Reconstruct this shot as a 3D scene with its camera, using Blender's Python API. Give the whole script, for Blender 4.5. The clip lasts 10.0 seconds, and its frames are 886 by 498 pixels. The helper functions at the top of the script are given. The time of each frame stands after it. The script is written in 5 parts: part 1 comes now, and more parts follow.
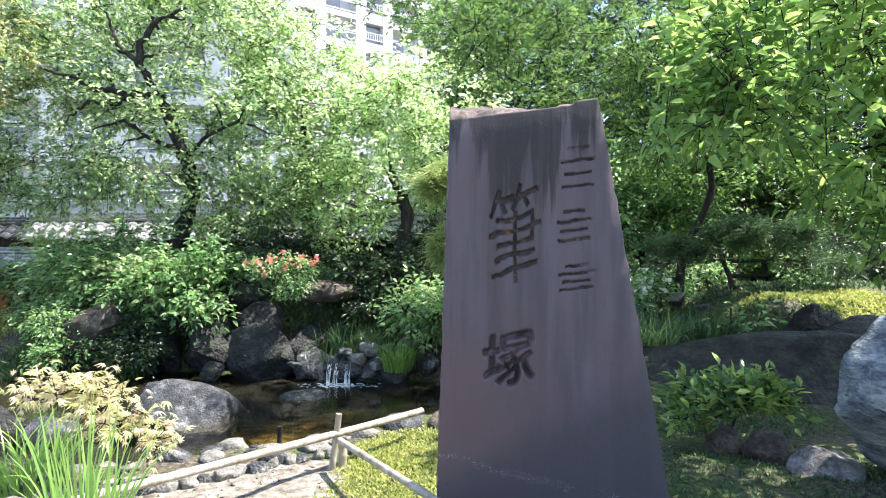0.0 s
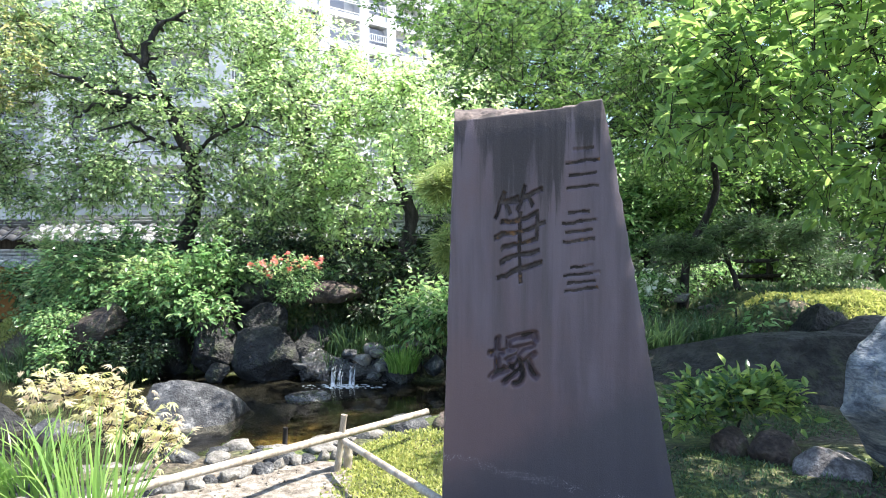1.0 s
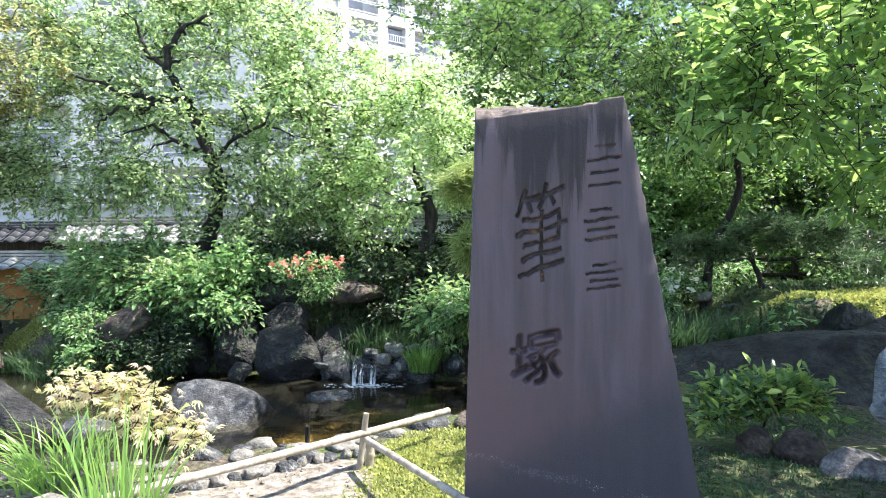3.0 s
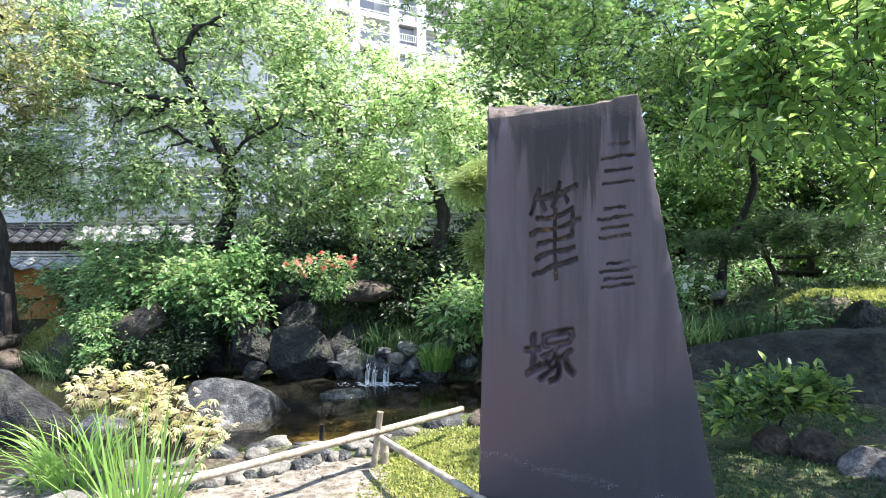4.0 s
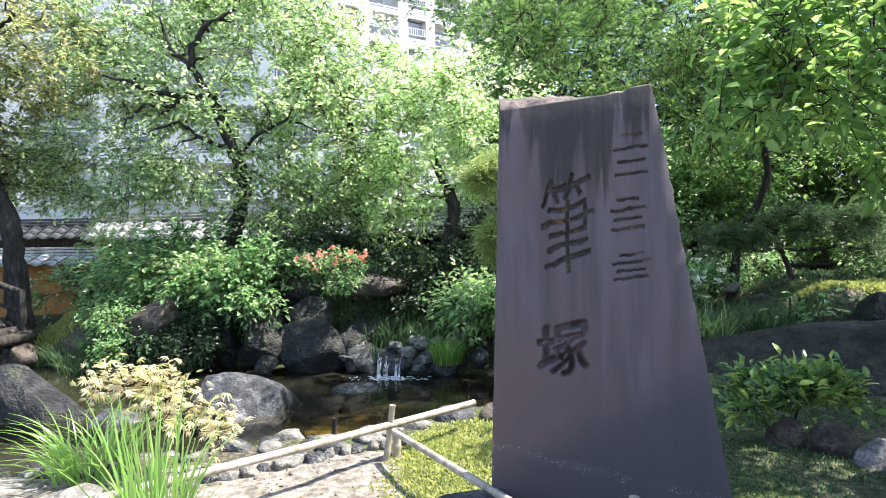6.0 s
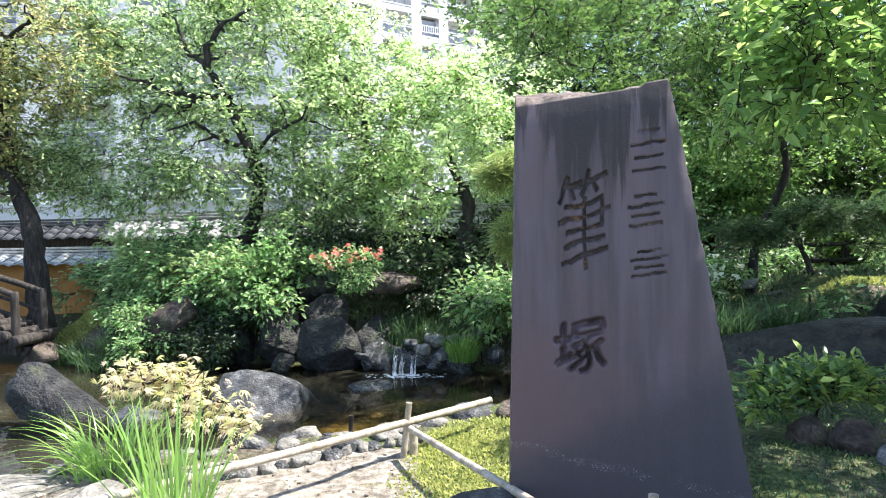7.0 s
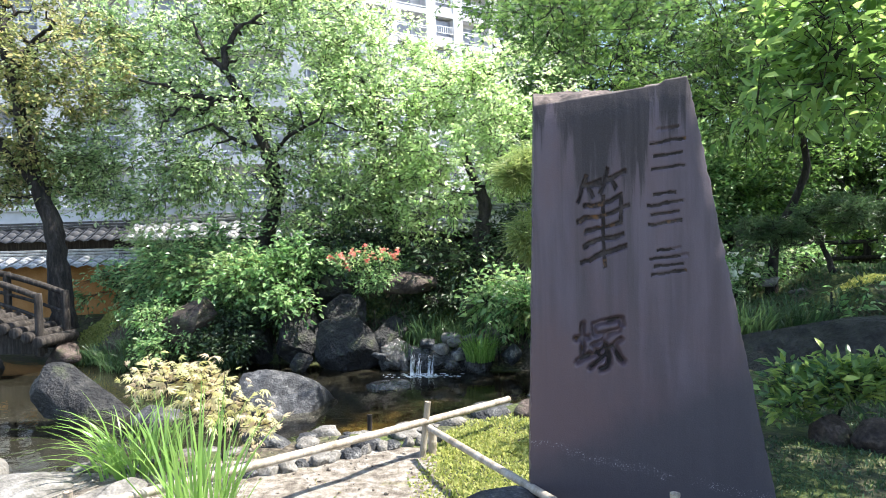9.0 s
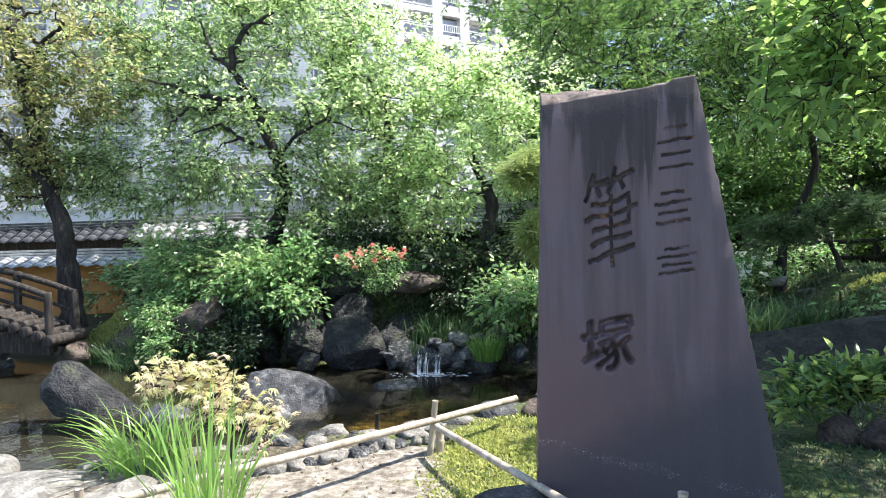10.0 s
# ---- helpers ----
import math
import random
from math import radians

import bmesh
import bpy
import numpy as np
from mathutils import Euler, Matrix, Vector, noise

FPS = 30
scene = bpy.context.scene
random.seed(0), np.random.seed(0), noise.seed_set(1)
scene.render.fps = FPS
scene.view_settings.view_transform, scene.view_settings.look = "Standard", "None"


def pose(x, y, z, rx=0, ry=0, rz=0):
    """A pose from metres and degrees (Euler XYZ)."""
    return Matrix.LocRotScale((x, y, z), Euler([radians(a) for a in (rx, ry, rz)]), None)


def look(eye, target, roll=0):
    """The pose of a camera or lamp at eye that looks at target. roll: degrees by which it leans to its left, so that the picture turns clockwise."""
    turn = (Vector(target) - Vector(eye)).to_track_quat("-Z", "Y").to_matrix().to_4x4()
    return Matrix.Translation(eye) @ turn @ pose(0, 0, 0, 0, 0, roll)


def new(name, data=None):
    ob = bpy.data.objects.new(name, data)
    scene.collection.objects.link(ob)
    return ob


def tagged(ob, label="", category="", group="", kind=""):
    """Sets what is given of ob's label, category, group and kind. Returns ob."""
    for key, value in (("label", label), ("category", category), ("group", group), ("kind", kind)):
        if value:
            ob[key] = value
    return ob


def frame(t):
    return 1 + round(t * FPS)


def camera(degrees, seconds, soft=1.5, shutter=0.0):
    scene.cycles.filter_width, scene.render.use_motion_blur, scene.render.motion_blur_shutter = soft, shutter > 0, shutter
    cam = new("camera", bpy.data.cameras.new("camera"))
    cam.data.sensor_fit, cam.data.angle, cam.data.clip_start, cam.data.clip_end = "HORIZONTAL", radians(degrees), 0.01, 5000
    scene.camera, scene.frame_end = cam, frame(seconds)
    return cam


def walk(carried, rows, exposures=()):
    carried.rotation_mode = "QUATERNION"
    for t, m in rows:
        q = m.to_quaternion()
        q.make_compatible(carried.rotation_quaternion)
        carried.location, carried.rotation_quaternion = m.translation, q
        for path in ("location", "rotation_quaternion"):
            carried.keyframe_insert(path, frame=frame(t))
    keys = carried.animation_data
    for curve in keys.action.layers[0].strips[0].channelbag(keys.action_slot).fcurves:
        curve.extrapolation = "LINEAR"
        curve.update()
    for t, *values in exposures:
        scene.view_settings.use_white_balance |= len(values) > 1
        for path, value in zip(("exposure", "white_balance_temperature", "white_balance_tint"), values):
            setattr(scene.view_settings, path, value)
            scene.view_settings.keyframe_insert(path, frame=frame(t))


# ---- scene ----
cam = camera(68.0, 10.0, soft=1.0)
# seconds, eye, turn: a slow pan to the left from one standing place, with a few centimetres of sway
ROWS = [
    (0.0, 0.0000, 0.0000, 1.4000, 89.460, -0.000, 0.000),
    (0.5, -0.0025, -0.0069, 1.4004, 89.496, 0.026, 0.182),
    (1.0, -0.0048, -0.0057, 1.4002, 89.549, 0.132, 0.341),
    (1.5, -0.0061, -0.0064, 1.4010, 89.604, 0.175, 0.479),
    (2.0, -0.0059, -0.0046, 1.4016, 89.608, 0.237, 0.730),
    (2.5, -0.0079, -0.0044, 1.3979, 89.645, 0.305, 1.163),
    (3.0, -0.0136, -0.0085, 1.3953, 89.541, 0.393, 2.025),
    (4.5, -0.0228, -0.0193, 1.3956, 89.407, 0.698, 3.247),
    (5.0, -0.0261, -0.0162, 1.3936, 89.288, 0.734, 3.336),
    (6.5, -0.0304, -0.0074, 1.3877, 88.858, 1.115, 4.530),
    (7.0, -0.0366, -0.0071, 1.3884, 88.785, 1.279, 5.198),
    (7.5, -0.0412, -0.0152, 1.3884, 88.741, 1.366, 5.625),
    (8.0, -0.0440, -0.0151, 1.3884, 88.740, 1.460, 5.929),
    (8.5, -0.0462, -0.0154, 1.3870, 88.826, 1.588, 6.252),
    (9.0, -0.0489, -0.0200, 1.3854, 88.829, 1.629, 6.554),
    (9.5, -0.0509, -0.0209, 1.3856, 88.790, 1.670, 6.843),
    (10.0, -0.0526, -0.0283, 1.3858, 88.784, 1.660, 7.130),
]
walk(cam, [(t, pose(x, y, z, a, b, c)) for t, x, y, z, a, b, c in ROWS],
     exposures=[(0.0, 1.75), (2.5, 1.77), (4.5, 1.64), (6.5, 1.7), (8.5, 1.64), (10.0, 1.5)])

# ---- daylight: a high spring sun, to the right and beyond the stone ----
SUN = Vector((0.56, 0.07, 1.0)).normalized()
world = bpy.data.worlds.new("sky")
scene.world = world
world.use_nodes = True
wn = world.node_tree
sky = wn.nodes.new("ShaderNodeTexSky")
sky.sky_type, sky.sun_disc = "NISHITA", False
sky.sun_elevation = math.asin(SUN.z)
sky.sun_rotation = math.atan2(SUN.x, SUN.y)
wn.links.new(sky.outputs[0], wn.nodes["Background"].inputs[0])
wn.nodes["Background"].inputs[1].default_value = 0.15
sun = new("sun", bpy.data.lights.new("sun", "SUN"))
sun.data.energy, sun.data.angle, sun.data.color = 5.0, radians(0.55), (1.0, 0.95, 0.87)
sun.matrix_world = look(SUN * 50, (0, 0, 0))


# ---- materials ----
def nodes_of(name):
    m = bpy.data.materials.new(name)
    m.use_nodes = True
    return m, m.node_tree.nodes, m.node_tree.links, m.node_tree.nodes["Principled BSDF"]


def ramp_node(n, stops):
    r = n.new("ShaderNodeValToRGB")
    e = r.color_ramp.elements
    while len(e) < len(stops):
        e.new(0.5)
    for el, (p, c) in zip(e, stops):
        el.position, el.color = p, (*c, 1)
    return r


def surface(name, stops, scale=6.0, rough=0.8, bump=0.4, fine=60.0, spec=0.4, stretch=(1, 1, 1), second=None, metal=0.0, detail=8, dist=0.02):
    """A grained surface: broad mottling, fine grain, a second colour in patches, relief."""
    m, n, l, p = nodes_of(name)
    tc = n.new("ShaderNodeTexCoord")
    mp = n.new("ShaderNodeMapping")
    mp.inputs["Scale"].default_value = stretch
    l.new(tc.outputs["Object"], mp.inputs[0])
    a = n.new("ShaderNodeTexNoise")
    a.inputs["Scale"].default_value, a.inputs["Detail"].default_value, a.inputs["Roughness"].default_value = scale, detail, 0.65
    l.new(mp.outputs[0], a.inputs[0])
    b = n.new("ShaderNodeTexNoise")
    b.inputs["Scale"].default_value, b.inputs["Detail"].default_value = fine, 4
    l.new(mp.outputs[0], b.inputs[0])
    mix = n.new("ShaderNodeMath")
    mix.operation = "MULTIPLY_ADD"
    mix.inputs[1].default_value, mix.inputs[2].default_value = 0.35, -0.175
    l.new(b.outputs[0], mix.inputs[0])
    add = n.new("ShaderNodeMath")
    l.new(a.outputs[0], add.inputs[0])
    l.new(mix.outputs[0], add.inputs[1])
    r = ramp_node(n, stops)
    l.new(add.outputs[0], r.inputs[0])
    colour = r.outputs[0]
    if second:
        c2, sc, lo, hi = second
        v = n.new("ShaderNodeTexNoise")
        v.inputs["Scale"].default_value, v.inputs["Detail"].default_value, v.inputs["Roughness"].default_value = sc, 6, 0.7
        l.new(tc.outputs["Object"], v.inputs[0])
        mr = n.new("ShaderNodeMapRange")
        mr.inputs[1].default_value, mr.inputs[2].default_value = lo, hi
        l.new(v.outputs[0], mr.inputs[0])
        mx = n.new("ShaderNodeMix")
        mx.data_type = "RGBA"
        l.new(mr.outputs[0], mx.inputs[0])
        l.new(colour, mx.inputs[6])
        mx.inputs[7].default_value = (*c2, 1)
        colour = mx.outputs[2]
    l.new(colour, p.inputs["Base Color"])
    p.inputs["Roughness"].default_value, p.inputs["Specular IOR Level"].default_value, p.inputs["Metallic"].default_value = rough, spec, metal
    bp = n.new("ShaderNodeBump")
    bp.inputs["Strength"].default_value, bp.inputs["Distance"].default_value = bump, dist
    l.new(add.outputs[0], bp.inputs["Height"])
    l.new(bp.outputs[0], p.inputs["Normal"])
    return m


def leafy(name, stops, through_light=0.5, rough=0.42, glow=1.75, hue=0.485):
    """Thin leaves: each one its own tint, lit from both sides."""
    m, n, l, p = nodes_of(name)
    g = n.new("ShaderNodeNewGeometry")
    soft = [(p_, tuple(c * 0.85 + 0.165 * (0.25 * k[0] + 0.65 * k[1] + 0.1 * k[2]) for c in k)) for p_, k in stops]
    r = ramp_node(n, soft)
    l.new(g.outputs["Random Per Island"], r.inputs[0])
    l.new(r.outputs[0], p.inputs["Base Color"])
    p.inputs["Roughness"].default_value, p.inputs["Specular IOR Level"].default_value = rough, 0.6
    tr = n.new("ShaderNodeBsdfTranslucent")
    hs = n.new("ShaderNodeHueSaturation")
    hs.inputs["Hue"].default_value, hs.inputs["Saturation"].default_value, hs.inputs["Value"].default_value = hue, 1.0, glow
    l.new(r.outputs[0], hs.inputs["Color"])
    l.new(hs.outputs[0], tr.inputs[0])
    mx = n.new("ShaderNodeMixShader")
    mx.inputs[0].default_value = through_light
    l.new(p.outputs[0], mx.inputs[1])
    l.new(tr.outputs[0], mx.inputs[2])
    l.new(mx.outputs[0], n["Material Output"].inputs[0])
    return m


def three(a, b, c):
    return [(0.36, a), (0.5, b), (0.65, c)]


def leaf3(a, b, c):
    return [(0.0, a), (0.5, b), (1.0, c)]


ROCK_DARK = surface("dark wet rock", three((0.007, 0.007, 0.008), (0.02, 0.02, 0.021), (0.052, 0.05, 0.048)), 4.5, 0.6, 1.0, 26, second=((0.05, 0.065, 0.022), 2.2, 0.56, 0.7), dist=0.12)
ROCK_GREY = surface("grey lichen rock", three((0.014, 0.015, 0.018), (0.044, 0.046, 0.051), (0.12, 0.12, 0.122)), 8.0, 0.75, 1.0, 60, second=((0.24, 0.24, 0.235), 7.0, 0.58, 0.66), dist=0.04)
ROCK_BLUE = surface("blue grey rock", three((0.06, 0.072, 0.095), (0.16, 0.185, 0.225), (0.36, 0.38, 0.4)), 6.0, 0.65, 1.0, 34, stretch=(1, 1, 2.5), second=((0.27, 0.27, 0.26), 9.0, 0.57, 0.66), dist=0.05)
ROCK_BROWN = surface("brown rock", three((0.02, 0.014, 0.012), (0.055, 0.04, 0.034), (0.12, 0.09, 0.078)), 6.0, 0.8, 1.0, 45, second=((0.05, 0.065, 0.025), 2.5, 0.56, 0.7), dist=0.04)
ROCK_PALE = surface("pale sunlit stone", three((0.085, 0.079, 0.071), (0.165, 0.156, 0.142), (0.26, 0.248, 0.23)), 7.0, 0.85, 0.8, 60, second=((0.09, 0.085, 0.075), 5.0, 0.56, 0.68), dist=0.03)
ROCK_SPECK = surface("speckled grey stone", three((0.06, 0.055, 0.057), (0.13, 0.12, 0.122), (0.26, 0.25, 0.25)), 14.0, 0.8, 1.0, 90, dist=0.02)
ROCK_WET = surface("wet glistening rock", three((0.01, 0.01, 0.011), (0.035, 0.034, 0.034), (0.1, 0.1, 0.1)), 9.0, 0.18, 1.0, 40, spec=0.9, dist=0.06)
BAMBOO = surface("weathered bamboo", three((0.2, 0.165, 0.125), (0.34, 0.29, 0.235), (0.46, 0.41, 0.345)), 3.0, 0.5, 0.15, 70, stretch=(6, 6, 0.7), spec=0.5)
WOOD = surface("weathered wood", three((0.01, 0.008, 0.007), (0.026, 0.021, 0.018), (0.07, 0.06, 0.053)), 4.0, 0.85, 0.6, 50, stretch=(5, 5, 0.6))
BARK = surface("bark", three((0.008, 0.007, 0.006), (0.024, 0.02, 0.018), (0.06, 0.053, 0.047)), 7.0, 0.9, 1.0, 60, stretch=(2, 2, 0.5), dist=0.03)
PLASTER = surface("ochre plaster", three((0.34, 0.15, 0.04), (0.46, 0.22, 0.07), (0.55, 0.29, 0.11)), 1.2, 0.9, 0.2, 50)
ROOFTILE = surface("grey roof tile", three((0.2, 0.2, 0.21), (0.36, 0.36, 0.37), (0.52, 0.52, 0.53)), 5.0, 0.25, 0.2, 40, spec=0.8)
# darkened copy of the roof tile: the unlit roof's shade is in the colour
SHADED_TILE = surface("roof tile with shade in its colour", three((0.02, 0.02, 0.022), (0.045, 0.045, 0.048), (0.09, 0.09, 0.095)), 5.0, 0.5, 0.2, 40)
CONCRETE = surface("white facade", three((0.5, 0.49, 0.505), (0.57, 0.56, 0.575), (0.63, 0.62, 0.635)), 0.3, 0.85, 0.1, 8)
PAVING = surface("gravel paving", three((0.08, 0.065, 0.052), (0.18, 0.157, 0.13), (0.32, 0.3, 0.265)), 16.0, 0.9, 0.8, 130, second=((0.23, 0.22, 0.1), 1.6, 0.58, 0.72), dist=0.02)

BLOSSOM_RED = leafy("red petals", leaf3((0.6, 0.1, 0.06), (0.72, 0.2, 0.14), (0.75, 0.38, 0.3)), 0.4, 0.6)
FLOWER_WHITE = leafy("white petals", leaf3((0.6, 0.62, 0.5), (0.7, 0.7, 0.62), (0.75, 0.75, 0.7)), 0.35, 0.6)
PLUM = leafy("plum leaves", leaf3((0.085, 0.17, 0.055), (0.21, 0.33, 0.11), (0.44, 0.53, 0.28)), 0.62, 0.32, 2.1, 0.483)
PLUM_BRIGHT = leafy("young plum leaves", leaf3((0.15, 0.28, 0.08), (0.3, 0.44, 0.16), (0.52, 0.6, 0.36)), 0.62, 0.34, 2.1, 0.483)
MAPLE = leafy("maple leaves", leaf3((0.035, 0.105, 0.016), (0.075, 0.185, 0.028), (0.16, 0.3, 0.045)), 0.52)
CHERRY = leafy("cherry leaves", leaf3((0.06, 0.16, 0.025), (0.15, 0.3, 0.045), (0.27, 0.42, 0.08)), 0.52, 0.36)
OLIVE = leafy("yellowing leaves", leaf3((0.08, 0.12, 0.03), (0.18, 0.22, 0.06), (0.32, 0.28, 0.1)), 0.58, 0.42, 2.1)
SHRUB = leafy("shrub leaves", leaf3((0.055, 0.16, 0.045), (0.14, 0.3, 0.08), (0.36, 0.5, 0.2)), 0.5, 0.33, 2.0, 0.49)
SHRUB_PALE = leafy("pale shrub leaves", leaf3((0.15, 0.27, 0.06), (0.28, 0.42, 0.12), (0.46, 0.54, 0.24)), 0.48, 0.33)
SHRUB_GLOSS = leafy("glossy shrub leaves", leaf3((0.03, 0.1, 0.03), (0.13, 0.25, 0.04), (0.34, 0.45, 0.06)), 0.4, 0.3)
# hedge green taken down to near black: deep shade is put into the leaves
SHADED_LEAF = leafy("dark leaves with shade in their colour", leaf3((0.012, 0.035, 0.012), (0.025, 0.065, 0.02), (0.05, 0.1, 0.025)), 0.35)
NEEDLE = leafy("pine needles", leaf3((0.12, 0.2, 0.04), (0.22, 0.31, 0.07), (0.34, 0.4, 0.12)), 0.45)
BLADE = leafy("iris blades", leaf3((0.08, 0.2, 0.022), (0.15, 0.32, 0.035), (0.3, 0.45, 0.09)), 0.42, 0.25)
BLADE_DARK = leafy("lily turf blades", leaf3((0.02, 0.06, 0.02), (0.04, 0.1, 0.03), (0.08, 0.16, 0.05)), 0.35)
YOUNG_MAPLE = leafy("cream young maple leaves", leaf3((0.4, 0.42, 0.11), (0.5, 0.48, 0.23), (0.54, 0.41, 0.28)), 0.42, 0.45)
MOSS_TUFT = leafy("moss tufts", leaf3((0.15, 0.2, 0.03), (0.29, 0.34, 0.05), (0.42, 0.42, 0.11)), 0.4, 0.8)


def ground_material():
    m, n, l, p = nodes_of("mossy soil")
    tc = n.new("ShaderNodeTexCoord")
    a = n.new("ShaderNodeTexNoise")
    a.inputs["Scale"].default_value, a.inputs["Detail"].default_value = 1.3, 10
    b = n.new("ShaderNodeTexNoise")
    b.inputs["Scale"].default_value, b.inputs["Detail"].default_value = 28, 6
    for t in (a, b):
        l.new(tc.outputs["Object"], t.inputs[0])
    r1 = ramp_node(n, [(0.35, (0.03, 0.024, 0.017)), (0.5, (0.068, 0.055, 0.038)), (0.68, (0.14, 0.118, 0.085))])
    r2 = ramp_node(n, [(0.35, (0.02, 0.032, 0.008)), (0.5, (0.05, 0.07, 0.016)), (0.68, (0.11, 0.135, 0.035))])
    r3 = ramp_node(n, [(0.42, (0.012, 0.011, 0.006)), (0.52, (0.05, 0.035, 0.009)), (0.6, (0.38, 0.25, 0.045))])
    l.new(b.outputs[0], r1.inputs[0])
    l.new(b.outputs[0], r2.inputs[0])
    l.new(a.outputs[0], r3.inputs[0])
    mr = n.new("ShaderNodeMapRange")
    mr.inputs[1].default_value, mr.inputs[2].default_value = 0.42, 0.56
    l.new(a.outputs[0], mr.inputs[0])
    mx = n.new("ShaderNodeMix")
    mx.data_type = "RGBA"
    l.new(mr.outputs[0], mx.inputs[0])
    l.new(r1.outputs[0], mx.inputs[6])
    l.new(r2.outputs[0], mx.inputs[7])
    # bed of the pond: near-black stands in for dark reflections, amber silt near right
    sx = n.new("ShaderNodeSeparateXYZ")
    l.new(tc.outputs["Object"], sx.inputs[0])
    under = n.new("ShaderNodeMapRange")
    under.inputs[1].default_value, under.inputs[2].default_value = -0.40, -0.46
    l.new(sx.outputs[2], under.inputs[0])
    my = n.new("ShaderNodeMix")
    my.data_type = "RGBA"
    l.new(under.outputs[0], my.inputs[0])
    l.new(mx.outputs[2], my.inputs[6])
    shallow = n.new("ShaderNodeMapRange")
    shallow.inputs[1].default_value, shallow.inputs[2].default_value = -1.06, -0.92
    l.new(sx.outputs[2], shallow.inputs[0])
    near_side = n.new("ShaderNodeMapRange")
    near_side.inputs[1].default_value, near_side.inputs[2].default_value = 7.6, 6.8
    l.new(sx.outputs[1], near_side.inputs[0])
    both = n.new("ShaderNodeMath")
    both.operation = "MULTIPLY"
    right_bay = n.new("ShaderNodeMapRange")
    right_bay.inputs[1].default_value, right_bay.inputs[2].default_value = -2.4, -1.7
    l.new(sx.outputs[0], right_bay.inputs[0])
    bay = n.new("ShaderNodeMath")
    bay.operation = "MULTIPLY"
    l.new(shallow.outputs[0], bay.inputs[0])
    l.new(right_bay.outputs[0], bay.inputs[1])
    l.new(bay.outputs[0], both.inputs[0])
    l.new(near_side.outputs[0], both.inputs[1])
    dark_bed = n.new("ShaderNodeMix")
    dark_bed.data_type = "RGBA"
    l.new(both.outputs[0], dark_bed.inputs[0])
    dark_bed.inputs[6].default_value = (0.006, 0.006, 0.004, 1)
    l.new(r3.outputs[0], dark_bed.inputs[7])
    l.new(dark_bed.outputs[2], my.inputs[7])
    l.new(my.outputs[2], p.inputs["Base Color"])
    p.inputs["Roughness"].default_value = 0.95
    bp = n.new("ShaderNodeBump")
    bp.inputs["Strength"].default_value, bp.inputs["Distance"].default_value = 0.8, 0.03
    l.new(b.outputs[0], bp.inputs["Height"])
    l.new(bp.outputs[0], p.inputs["Normal"])
    return m


def water_material():
    m, n, l, p = nodes_of("pond water")
    p.inputs["Base Color"].default_value = (0.75, 0.68, 0.45, 1)
    p.inputs["Roughness"].default_value, p.inputs["IOR"].default_value = 0.03, 1.33
    p.inputs["Transmission Weight"].default_value = 1.0
    tc = n.new("ShaderNodeTexCoord")
    a = n.new("ShaderNodeTexNoise")
    a.inputs["Scale"].default_value, a.inputs["Detail"].default_value = 7, 3
    l.new(tc.outputs["Object"], a.inputs[0])
    bp = n.new("ShaderNodeBump")
    bp.inputs["Strength"].default_value, bp.inputs["Distance"].default_value = 0.12, 0.02
    l.new(a.outputs[0], bp.inputs["Height"])
    l.new(bp.outputs[0], p.inputs["Normal"])
    return m


